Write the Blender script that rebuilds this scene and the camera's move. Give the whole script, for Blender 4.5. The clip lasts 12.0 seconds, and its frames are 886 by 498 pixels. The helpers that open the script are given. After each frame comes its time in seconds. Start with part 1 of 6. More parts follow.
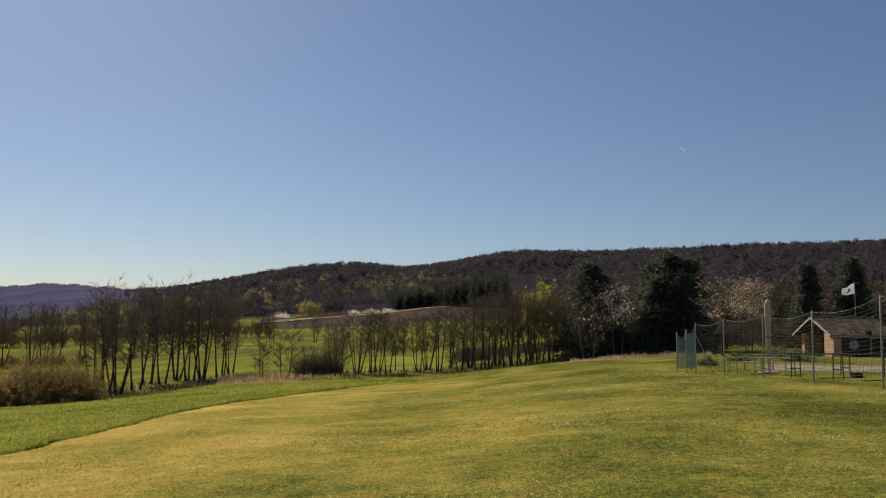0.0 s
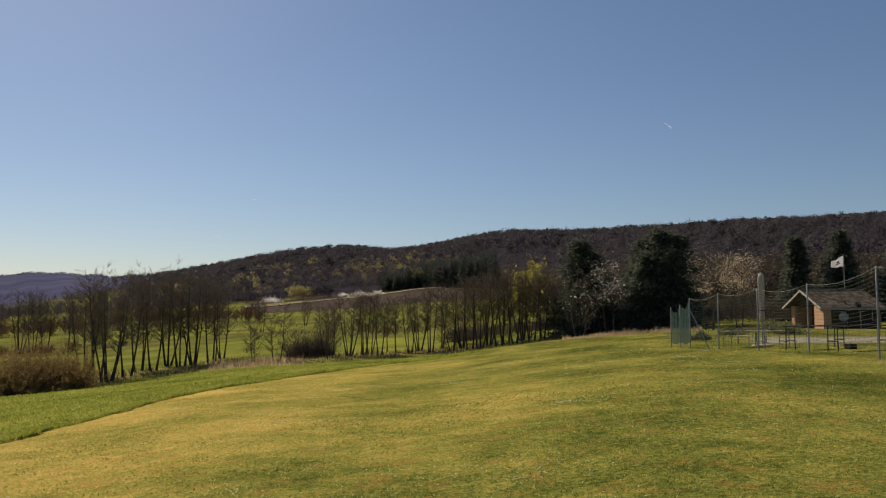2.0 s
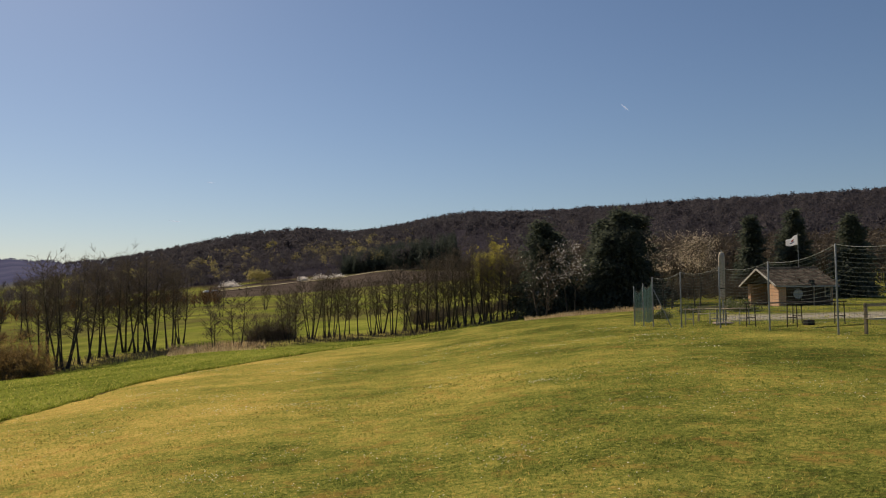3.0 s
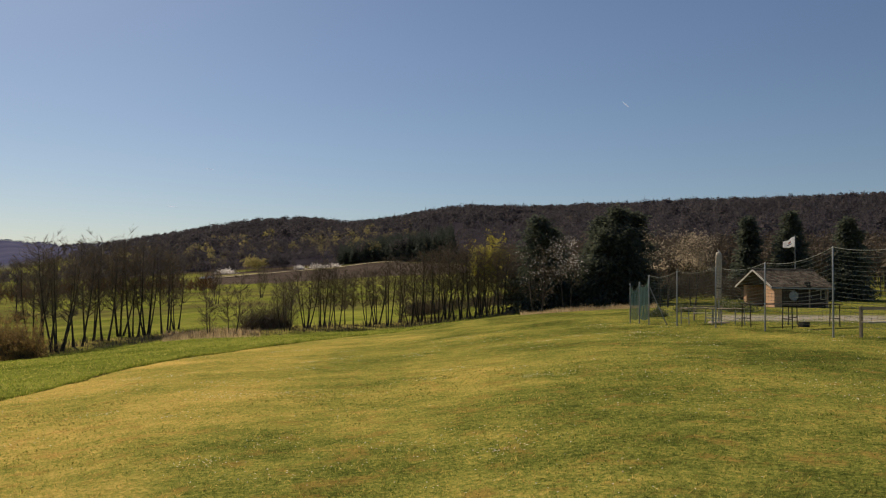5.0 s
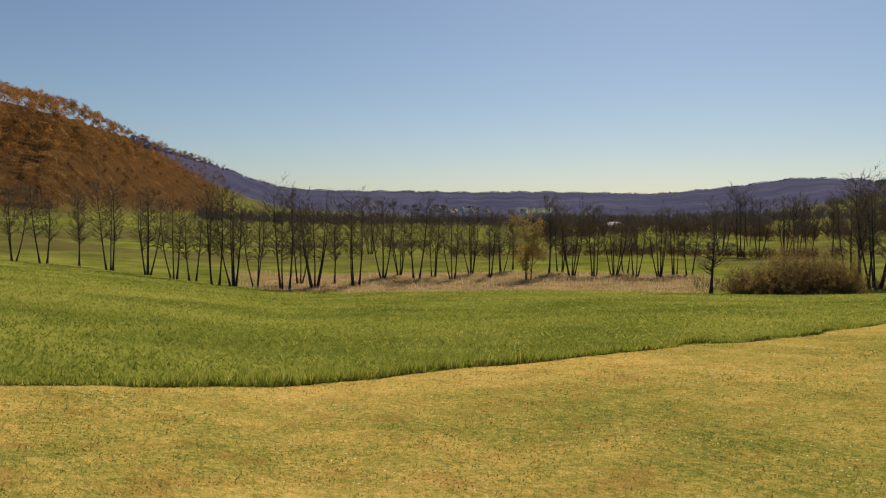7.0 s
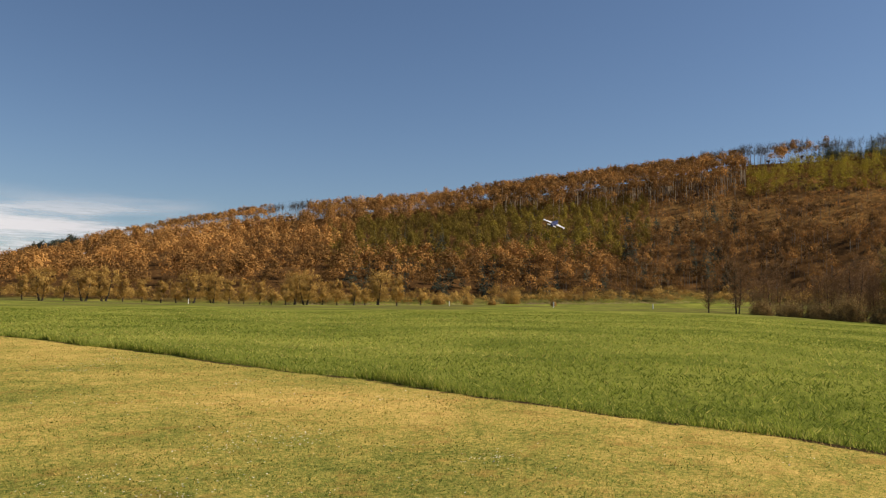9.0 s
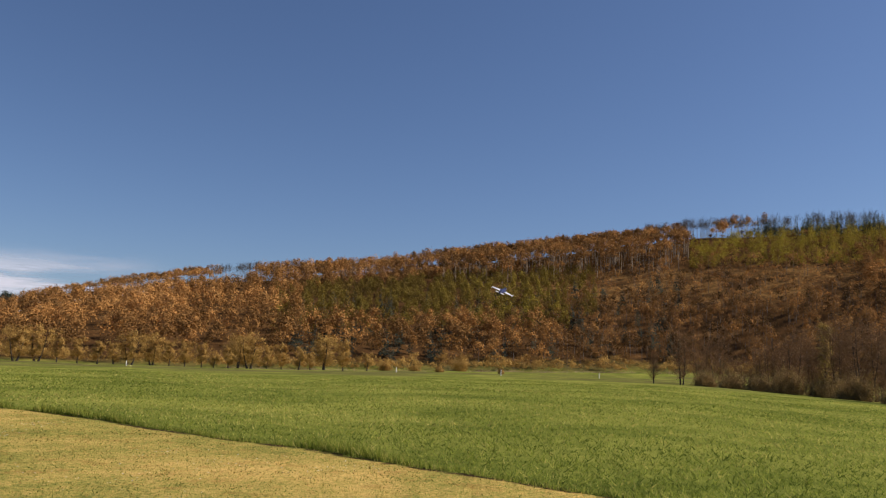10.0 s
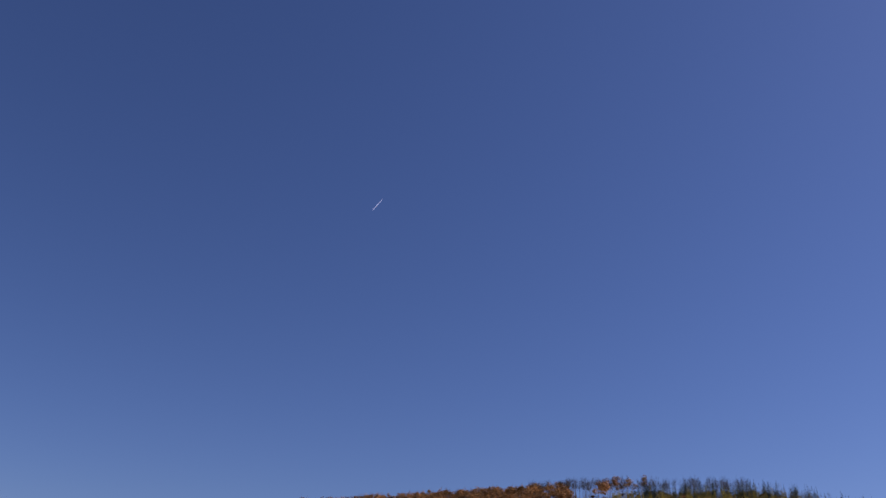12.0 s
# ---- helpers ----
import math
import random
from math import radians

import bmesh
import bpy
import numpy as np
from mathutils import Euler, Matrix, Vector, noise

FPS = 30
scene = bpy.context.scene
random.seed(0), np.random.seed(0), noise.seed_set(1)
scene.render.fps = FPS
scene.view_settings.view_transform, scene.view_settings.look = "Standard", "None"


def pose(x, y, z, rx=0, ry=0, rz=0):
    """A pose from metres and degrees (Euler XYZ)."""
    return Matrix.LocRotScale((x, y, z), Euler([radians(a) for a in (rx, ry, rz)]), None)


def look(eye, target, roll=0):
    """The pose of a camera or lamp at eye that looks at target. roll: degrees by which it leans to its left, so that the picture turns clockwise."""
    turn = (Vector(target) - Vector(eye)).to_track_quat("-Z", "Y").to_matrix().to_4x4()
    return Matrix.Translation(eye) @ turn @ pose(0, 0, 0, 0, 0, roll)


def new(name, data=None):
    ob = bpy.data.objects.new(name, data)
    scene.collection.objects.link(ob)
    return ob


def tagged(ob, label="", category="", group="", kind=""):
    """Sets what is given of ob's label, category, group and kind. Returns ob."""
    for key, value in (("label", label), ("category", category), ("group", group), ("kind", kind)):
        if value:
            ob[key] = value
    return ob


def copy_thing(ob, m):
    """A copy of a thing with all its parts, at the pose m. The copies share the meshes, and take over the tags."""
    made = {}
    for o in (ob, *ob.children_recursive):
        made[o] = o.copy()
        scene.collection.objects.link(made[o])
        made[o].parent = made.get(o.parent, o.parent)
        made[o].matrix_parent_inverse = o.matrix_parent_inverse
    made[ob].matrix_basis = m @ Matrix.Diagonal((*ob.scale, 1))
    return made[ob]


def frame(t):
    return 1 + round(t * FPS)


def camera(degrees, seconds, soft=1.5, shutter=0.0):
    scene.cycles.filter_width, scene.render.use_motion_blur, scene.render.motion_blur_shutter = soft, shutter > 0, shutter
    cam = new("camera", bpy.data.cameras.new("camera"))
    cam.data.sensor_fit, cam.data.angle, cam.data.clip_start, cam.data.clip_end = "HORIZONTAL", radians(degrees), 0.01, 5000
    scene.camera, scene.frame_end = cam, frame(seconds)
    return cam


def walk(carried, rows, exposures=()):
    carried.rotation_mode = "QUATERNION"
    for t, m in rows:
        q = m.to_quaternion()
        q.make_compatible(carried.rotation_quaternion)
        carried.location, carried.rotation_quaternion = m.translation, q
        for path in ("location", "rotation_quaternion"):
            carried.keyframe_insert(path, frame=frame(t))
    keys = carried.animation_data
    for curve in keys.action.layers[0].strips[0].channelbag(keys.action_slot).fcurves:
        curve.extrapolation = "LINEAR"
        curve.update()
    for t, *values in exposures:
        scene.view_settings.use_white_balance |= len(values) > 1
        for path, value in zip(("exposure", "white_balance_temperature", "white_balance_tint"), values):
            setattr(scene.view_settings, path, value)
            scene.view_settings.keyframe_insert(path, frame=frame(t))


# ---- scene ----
# ---------------------------------------------------------------- camera
cam = camera(58.6, 12.0, soft=1.15)
ROWS = [
    (0.0, 0.48, -0.21, 1.73, 0.00, 5.70, -1.10), (0.5, 0.49, -0.22, 1.73, -0.25, 5.51, -0.28),
    (1.0, 0.45, -0.20, 1.71, -0.11, 5.18, 0.17), (1.5, 0.37, -0.03, 1.69, 0.05, 4.66, 0.86),
    (2.0, 0.27, 0.07, 1.68, -0.76, 4.33, 0.06), (2.5, 0.13, 0.13, 1.66, -2.72, 4.05, -0.02),
    (3.0, 0.01, 0.23, 1.65, -3.64, 3.02, 0.73), (3.5, 0.00, 0.26, 1.64, -3.78, 2.36, 0.15),
    (4.4, -0.01, 0.25, 1.64, -4.10, 2.50, -0.60),
    (5.3, -0.02, 0.24, 1.63, -3.49, 2.47, -1.22), (5.5, 0.00, 0.24, 1.62, -1.52, 1.65, -1.04),
    (6.0, -0.08, 0.24, 1.60, 7.55, -0.52, -0.67), (6.3, -0.16, 0.16, 1.60, 15.96, -1.29, -0.49),
    (6.5, -0.21, 0.10, 1.60, 23.38, -1.75, -0.66), (6.7, -0.23, 0.05, 1.60, 33.10, -2.41, -0.46),
    (7.1, -0.22, 0.04, 1.60, 57.00, -2.50, -0.10), (7.5, -0.20, 0.03, 1.60, 83.50, -1.50, 0.60),
    (7.9, -0.18, 0.02, 1.61, 106.50, 0.10, 1.40),
    (8.3, -0.17, 0.02, 1.61, 120.34, 1.41, 1.67), (8.5, -0.13, 0.02, 1.62, 122.73, 1.84, 0.56),
    (9.0, -0.07, 0.07, 1.64, 124.59, 3.50, -0.78), (9.5, -0.16, 0.03, 1.65, 123.00, 5.76, -1.37),
    (10.0, -0.24, 0.01, 1.66, 120.80, 8.34, -1.75), (10.5, -0.27, 0.01, 1.65, 118.82, 11.15, -1.95),
    (11.0, -0.25, 0.03, 1.65, 117.03, 15.57, -2.15), (11.5, -0.28, 0.12, 1.66, 114.69, 21.70, -2.70),
    (12.0, -0.28, 0.09, 1.66, 112.06, 26.46, -2.85),
]
EXPOSURES = [(0.0, 0.12, 6950, 13), (5.5, 0.12, 7200, 13), (6.7, 0.12, 7150, 11), (8.3, 0.48, 7000, 12), (9.0, 0.42, 6850, 12), (10.0, 0.32, 6300, 18), (11.0, 0.20, 6000, 27), (12.0, -0.16, 5500, 36)]
walk(cam, [(t, pose(x, y, z, 90 + pitch, roll, yaw)) for t, x, y, z, yaw, pitch, roll in ROWS], EXPOSURES)

# ---------------------------------------------------------------- daylight
SUN_YAW, SUN_EL = 33.0, 42.0
world = bpy.data.worlds.new("sky")
scene.world = world
world.use_nodes = True
wn = world.node_tree
for n in list(wn.nodes):
    wn.nodes.remove(n)
sky = wn.nodes.new("ShaderNodeTexSky")
sky.sky_type = "NISHITA"
sky.sun_disc = False
sky.sun_elevation = radians(SUN_EL)
sky.sun_rotation = radians(-SUN_YAW)
sky.altitude = 300
sky.air_density, sky.dust_density, sky.ozone_density = 1.0, 0.6, 5.5
bg = wn.nodes.new("ShaderNodeBackground")
bg.inputs["Strength"].default_value = 0.066
wo = wn.nodes.new("ShaderNodeOutputWorld")
wn.links.new(sky.outputs[0], bg.inputs[0])
wn.links.new(bg.outputs[0], wo.inputs[0])

sun_data = bpy.data.lights.new("sun", "SUN")
sun_data.energy, sun_data.angle, sun_data.color = 4.6, radians(0.5), (1.0, 0.90, 0.72)
sun = new("sun", sun_data)
toward = Vector((-math.sin(radians(SUN_YAW)) * math.cos(radians(SUN_EL)), math.cos(radians(SUN_YAW)) * math.cos(radians(SUN_EL)), math.sin(radians(SUN_EL))))
sun.matrix_world = look(toward * 200, (0, 0, 0))


# ---------------------------------------------------------------- materials
class Mat:
    """A small builder for node materials."""

    def __init__(self, name, rough=0.8, metal=0.0):
        self.m = bpy.data.materials.new(name)
        self.m.use_nodes = True
        self.t = self.m.node_tree
        self.b = self.t.nodes["Principled BSDF"]
        self.b.inputs["Roughness"].default_value = rough
        self.b.inputs["Metallic"].default_value = metal
        self.b.inputs["Specular IOR Level"].default_value = 0.25

    def n(self, kind, **values):
        node = self.t.nodes.new("ShaderNode" + kind)
        for k, v in values.items():
            if k == "op":
                node.operation = v
            elif k == "typ":
                node.data_type = v
            elif k == "mode":
                node.blend_type = v
            elif k == "attr":
                node.attribute_name = v
        return node

    def link(self, a, b):
        self.t.links.new(a, b)

    def pos(self):
        return self.n("NewGeometry").outputs["Position"]

    def obj(self):
        return self.n("TexCoord").outputs["Object"]

    def noise(self, scale, detail=4.0, vec=None, rough=0.6):
        node = self.n("TexNoise")
        node.inputs["Scale"].default_value, node.inputs["Detail"].default_value, node.inputs["Roughness"].default_value = scale, detail, rough
        self.link(vec or self.pos(), node.inputs["Vector"])
        return node.outputs["Fac"]

    def math(self, op, a, b=None, clamp=False):
        node = self.n("Math", op=op)
        node.use_clamp = clamp
        for i, v in enumerate((a, b)):
            if v is None:
                continue
            if isinstance(v, (int, float)):
                node.inputs[i].default_value = v
            else:
                self.link(v, node.inputs[i])
        return node.outputs[0]

    def step(self, v, lo, hi):
        node = self.n("MapRange")
        node.interpolation_type = "SMOOTHSTEP"
        self.link(v, node.inputs["Value"])
        node.inputs["From Min"].default_value, node.inputs["From Max"].default_value = lo, hi
        return node.outputs["Result"]

    def ramp(self, v, *stops):
        node = self.n("ValToRGB")
        e = node.color_ramp.elements
        while len(e) < len(stops):
            e.new(0.5)
        for el, (p, c) in zip(e, stops):
            el.position, el.color = p, (*c, 1)
        self.link(v, node.inputs[0])
        return node.outputs[0]

    def mix(self, f, a, b, mode="MIX"):
        node = self.n("Mix", typ="RGBA", mode=mode)
        for i, v in ((0, f), (6, a), (7, b)):
            if isinstance(v, (int, float)):
                node.inputs[i].default_value = v
            elif isinstance(v, tuple):
                node.inputs[i].default_value = (*v, 1)
            else:
                self.link(v, node.inputs[i])
        return node.outputs[2]

    def attr(self, name):
        return self.n("Attribute", attr=name).outputs["Fac"]

    def color(self, c):
        if isinstance(c, tuple):
            self.b.inputs["Base Color"].default_value = (*c, 1)
        else:
            self.link(c, self.b.inputs["Base Color"])
        return self

    def bump(self, h, strength=0.5, dist=0.02):
        node = self.n("Bump")
        node.inputs["Strength"].default_value, node.inputs["Distance"].default_value = strength, dist
        self.link(h, node.inputs["Height"])
        self.link(node.outputs[0], self.b.inputs["Normal"])
        return self

    def leaf(self, amount):
        """Thin leaves let some light through."""
        tr = self.n("BsdfTranslucent")
        src = self.b.inputs["Base Color"]
        if src.is_linked:
            self.link(src.links[0].from_socket, tr.inputs[0])
        else:
            tr.inputs[0].default_value = src.default_value
        mx = self.n("MixShader")
        mx.inputs[0].default_value = amount
        self.link(self.b.outputs[0], mx.inputs[1])
        self.link(tr.outputs[0], mx.inputs[2])
        self.link(mx.outputs[0], self.t.nodes["Material Output"].inputs[0])
        return self


def bark_mat(name, dark, light):
    k = Mat(name, 0.9)
    v = k.noise(6, 6)
    k.color(k.ramp(v, (0.3, dark), (0.7, light)))
    return k.bump(k.noise(25, 5), 0.6, 0.02).m


def foliage_mat(name, stops, through_light=0.25, grainy=0.15, each=0.14):
    """Colour by the tree's own tint, with fine change from leaf to leaf."""
    k = Mat(name, 0.85)
    k.b.inputs["Specular IOR Level"].default_value = 0.08
    isl = k.n("NewGeometry").outputs["Random Per Island"]
    v = k.math("ADD", k.math("MULTIPLY", k.attr("tint"), 1.0 - each), k.math("MULTIPLY", isl, each))
    grain = k.noise(2.6, 6, rough=0.75)
    v = k.math("ADD", v, k.math("MULTIPLY", k.math("SUBTRACT", grain, 0.5), grainy))
    k.color(k.ramp(v, *stops))
    return k.leaf(through_light).m if through_light else k.m


M_BARK = bark_mat("alder_bark", (0.026, 0.022, 0.019), (0.066, 0.057, 0.048))
M_TWIG = foliage_mat("bare_twigs", ((0.0, (0.078, 0.064, 0.050)), (1.0, (0.190, 0.152, 0.114))), 0.18)
M_GREYBARK = bark_mat("beech_bark", (0.075, 0.058, 0.045), (0.17, 0.14, 0.11))
M_PALEBARK = bark_mat("pale_bark", (0.12, 0.09, 0.06), (0.28, 0.23, 0.17))
M_BEECH = foliage_mat("beech_twigs", ((0.0, (0.045, 0.027, 0.011)), (0.3, (0.21, 0.110, 0.036)), (0.65, (0.49, 0.250, 0.076)), (1.0, (0.70, 0.40, 0.135))), 0.22, 0.06, 0.04)
M_OLIVE = foliage_mat("young_green", ((0.0, (0.11, 0.070, 0.020)), (0.5, (0.25, 0.185, 0.034)), (1.0, (0.46, 0.38, 0.05))), 0.30, 0.12)
M_SPRUCE = foliage_mat("spruce_needles", ((0.0, (0.052, 0.066, 0.056)), (1.0, (0.130, 0.146, 0.104))), 0.42)
# bare twigs lifted and tinged violet, with aerial haze put into the colour
M_FARWOOD = foliage_mat("hazed_bare_wood", ((0.0, (0.036, 0.032, 0.042)), (0.6, (0.094, 0.085, 0.092)), (0.8, (0.26, 0.22, 0.10)), (1.0, (0.50, 0.44, 0.16))), 0.50, 0.08)
M_YELLOW = foliage_mat("willow_leaves", ((0.0, (0.30, 0.27, 0.04)), (1.0, (0.66, 0.58, 0.10))), 0.5)
M_BLOSSOM = foliage_mat("white_blossom", ((0.0, (0.70, 0.66, 0.64)), (1.0, (0.88, 0.86, 0.84))), 0.6)
M_CREAM = foliage_mat("cream_blossom", ((0.0, (0.50, 0.40, 0.28)), (1.0, (0.80, 0.70, 0.55))), 0.6)
M_OCHRE = foliage_mat("ochre_twigs", ((0.0, (0.25, 0.145, 0.040)), (1.0, (0.66, 0.43, 0.13))), 0.35)
M_TAN = foliage_mat("tan_spring_leaves", ((0.0, (0.22, 0.15, 0.045)), (1.0, (0.56, 0.42, 0.13))), 0.4)
# distance haze is painted into these woods as a blue base colour
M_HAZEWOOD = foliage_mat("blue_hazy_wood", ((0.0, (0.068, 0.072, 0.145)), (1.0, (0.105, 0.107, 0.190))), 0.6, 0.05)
M_SCRUB = foliage_mat("scrub_twigs", ((0.0, (0.14, 0.095, 0.042)), (1.0, (0.46, 0.31, 0.125))), 0.38)
M_LOWSHRUB = foliage_mat("low_shrub_leaves", ((0.0, (0.05, 0.07, 0.025)), (0.7, (0.17, 0.19, 0.07)), (1.0, (0.60, 0.55, 0.42))), 0.35)
M_EDGETWIG = foliage_mat("brown_edge_twigs", ((0.0, (0.10, 0.058, 0.032)), (1.0, (0.34, 0.20, 0.10))), 0.15, 0.3)
M_REED = foliage_mat("dry_reed", ((0.0, (0.30, 0.21, 0.11)), (1.0, (0.64, 0.52, 0.33))), 0.5)
M_LAWNBLADE = foliage_mat("lawn_blades", ((0.0, (0.125, 0.175, 0.038)), (0.5, (0.38, 0.365, 0.085)), (1.0, (0.75, 0.495, 0.165))), 0.6)
M_MEADOWBLADE = foliage_mat("meadow_blades", ((0.0, (0.075, 0.112, 0.016)), (0.55, (0.29, 0.335, 0.052)), (1.0, (0.58, 0.50, 0.15))), 0.5)


# ---------------------------------------------------------------- the lie of the land
def smooth_table(rows, soft=4.0):
    """Round the compass: linear between the rows, then softened over a few degrees."""
    rows = np.array(rows, float)
    deg = np.arange(-180, 180, 0.5)
    kernel = np.exp(-0.5 * (np.arange(-12, 13) / soft) ** 2)
    kernel /= kernel.sum()
    cols = []
    for c in range(1, rows.shape[1]):
        v = np.interp(deg, rows[:, 0], rows[:, c], period=360)
        cols.append(np.convolve(np.concatenate([v[-12:], v, v[:12]]), kernel, "valid"))
    return deg, cols


# bearing to the left of north; fall of the near ground; distance at which it levels out
NEAR = smooth_table([
    (-180, 0.0, 80), (-60, 0.005, 90), (-30, 0.0, 90), (-17, -0.006, 90), (-9, -0.020, 88), (0, -0.043, 97), (8, -0.050, 92),
    (15, -0.055, 90), (22, -0.069, 92), (27, -0.075, 86), (36, -0.076, 85), (50, -0.080, 86), (62, -0.083, 92),
    (75, -0.05, 120), (91, -0.015, 160), (105, -0.003, 240), (119, -0.002, 240), (135, -0.005, 220), (150, -0.003, 230)])
# bearing; foot of the hill: distance and angle; crest: distance and angle
FAR_A = [
    (-180, 400, 0.5, 1500, 3), (-60, 300, 0.8, 900, 4.5), (-32, 260, 1.0, 1400, 5.50), (-22, 260, 0.9, 1500, 5.45), (-16.5, 300, 0.95, 1550, 5.35), (-10.7, 370, 1.0, 1600, 5.12), (-6.3, 470, 1.3, 1700, 5.36),
    (-3.4, 520, 1.5, 1700, 5.00), (-0.6, 555, 1.5, 1700, 4.48), (1.0, 560, 1.5, 1700, 4.24), (3.1, 580, 1.2, 1500, 3.85), (6.6, 610, 0.95, 1400, 4.12), (9.3, 620, 0.75, 1400, 3.96), (11.6, 640, 0.55, 1400, 3.52),
    (14.3, 650, 0.35, 1450, 2.95), (18, 700, 0.0, 1700, 2.35), (21, 800, -0.2, 2300, 2.0)]
FAR_B = [
    (23.5, 1000, -0.3, 3400, 2.25), (26.5, 1200, -0.4, 3800, 2.48), (28.8, 1300, -0.45, 3900, 2.05), (31, 1400, -0.5, 4000, 1.75), (35.7, 1500, -0.6, 4200, 1.30), (39, 1500, -0.6, 4200, 1.45), (44, 1500, -0.6, 4200, 1.55), (48.8, 1500, -0.5, 4200, 1.42),
    (53, 1400, -0.4, 4000, 1.55), (62, 1200, -0.3, 3500, 1.6),
    (75, 320, 0.0, 650, 6.0), (91, 250, -0.7, 560, 9.25), (99, 285, -0.3, 570, 9.35), (103, 300, -0.15, 580, 9.25), (107, 300, -0.1, 585, 8.80), (114, 280, -0.3, 590, 7.95), (120.5, 268, -0.4, 600, 7.15), (126.7, 255, -0.6, 600, 6.30), (133, 250, -0.7, 600, 5.60),
    (137.5, 250, -0.7, 600, 5.05), (141, 252, -0.7, 610, 4.40), (144, 255, -0.65, 620, 3.80), (147.6, 258, -0.6, 640, 3.00), (150.5, 260, -0.5, 650, 2.10), (154, 260, -0.4, 690, 1.2), (165, 260, -0.2, 800, 0.8)]
FAR = smooth_table(FAR_A + FAR_B, 2.0)


def bearing(x, y):
    return np.degrees(np.arctan2(-x, y))


def land(x, y):
    """Height of the ground."""
    x, y = np.asarray(x, float), np.asarray(y, float)
    a, r = bearing(x, y), np.hypot(x, y)
    s, r1 = (np.interp(a, NEAR[0], c, period=360) for c in NEAR[1])
    rb, eb, rt, et = (np.interp(a, FAR[0], c, period=360) for c in FAR[1])
    z1 = s * r1
    zb = 1.65 + rb * np.tan(np.radians(eb))
    zt = 1.65 + rt * np.tan(np.radians(et))
    u = np.clip((r - r1) / (rb - r1), 0, 1)
    v = np.clip((r - rb) / (rt - rb), 0, 1)
    w = np.clip((r - rt) / 600, 0, None)
    z = np.where(r < r1, s * r, z1 + (zb - z1) * u ** 1.4)
    z = np.where(r > rb, zb + (zt - zb) * (0.85 * v + 0.15 * np.sin(v * np.pi / 2)), z)
    z = np.where(r > rt, zt - (zt * 0.25) * w ** 2 / (1 + w), z)
    far = np.clip((r - 1500) / 800, 0, 1) * (a > 20) * (a < 68)
    z = z + far * (3 * np.sin(x * 0.004 + 1) * np.sin(y * 0.0053) + 2.5 * np.sin(a * 3.1))
    soft = np.clip((r - 15) / 60, 0, 1)
    return z + soft * 0.12 * np.sin(x * 0.21 + 1.3 * np.sin(y * 0.07)) * np.sin(y * 0.17) + 0.012 * np.sin(x * 1.9) * np.sin(y * 1.7 + x)


def at(a, r):
    """A place by bearing and distance."""
    x, y = -math.sin(radians(a)) * r, math.cos(radians(a)) * r
    return x, y, float(land(x, y))


def value_noise(x, y, cell, seed):
    """Smooth random change over the ground, 0 to 1, with lumps of about one cell."""
    x, y = np.asarray(x, float) / cell, np.asarray(y, float) / cell
    i, j = np.floor(x).astype(np.int64), np.floor(y).astype(np.int64)
    u, v = x - i, y - j
    u, v = u * u * (3 - 2 * u), v * v * (3 - 2 * v)

    def corner(a, b):
        h = (a * 374761393 + b * 668265263 + seed * 1442695041) & 0xFFFFFFFF
        h = ((h ^ (h >> 13)) * 1274126177) & 0xFFFFFFFF
        return ((h ^ (h >> 16)) & 0xFFFF) / 65535.0

    return (corner(i, j) * (1 - u) + corner(i + 1, j) * u) * (1 - v) + (corner(i, j + 1) * (1 - u) + corner(i + 1, j + 1) * u) * v


def dryness(x, y):
    """How straw-coloured the mown grass is: drier towards the meadow side, in patches."""
    x, y = np.asarray(x, float), np.asarray(y, float)
    v = 0.6 * value_noise(x, y, 4.5, 3) + 0.4 * value_noise(x * 0.8 + 0.3 * y, y * 1.2, 1.7, 4)
    stripe = 0.05 * np.sin(x * 1.1 + 0.3 * np.sin(y * 0.2))
    return np.clip(0.52 + (v - 0.5) * 0.55 + stripe + 0.21 * np.clip(1 - (x + 10.8) / 9, -1.35, 1), 0, 1)


def strip_edge(y):
    """The line where the mown strip meets the meadow."""
    y = np.asarray(y, float)
    m = np.clip(y + 3.5, -46, 0)
    return -10.8 + 0.23 * m + 0.0025 * m ** 2 + 0.25 * np.sin(y * 0.11 + 0.6) + 0.10 * np.sin(y * 0.7) + 0.006 * np.maximum(y - 32, 0) ** 2


def mesh_of(name, v, f, attrs=()):
    v, f = np.asarray(v, np.float32), np.asarray(f, np.int32)
    me = bpy.data.meshes.new(name)
    me.vertices.add(len(v))
    me.vertices.foreach_set("co", v.ravel())
    me.loops.add(f.size)
    me.loops.foreach_set("vertex_index", f.ravel())
    me.polygons.add(len(f))
    me.polygons.foreach_set("loop_start", np.arange(len(f), dtype=np.int32) * f.shape[1])
    for key, values in attrs:
        me.attributes.new(key, "FLOAT", "POINT").data.foreach_set("value", np.asarray(values, np.float32).ravel())
    me.update(calc_edges=True)
    return me


def part(name, me, material, parent=None, label=""):
    """Links a mesh (or a bmesh) as one object under its thing."""
    if isinstance(me, bmesh.types.BMesh):
        bm, me = me, bpy.data.meshes.new(name)
        bm.to_mesh(me)
        bm.free()
    if not me.materials:
        me.materials.append(material)
    ob = new(name, me)
    ob.parent = parent
    return tagged(ob, label)


def thing(name, x, y, z, label, category, group="", turn=0.0, size=1.0):
    ob = new(name)
    ob.empty_display_size = 0.2
    ob.matrix_basis = pose(x, y, z, 0, 0, turn) @ Matrix.Scale(size, 4)
    return tagged(ob, label, category, group)


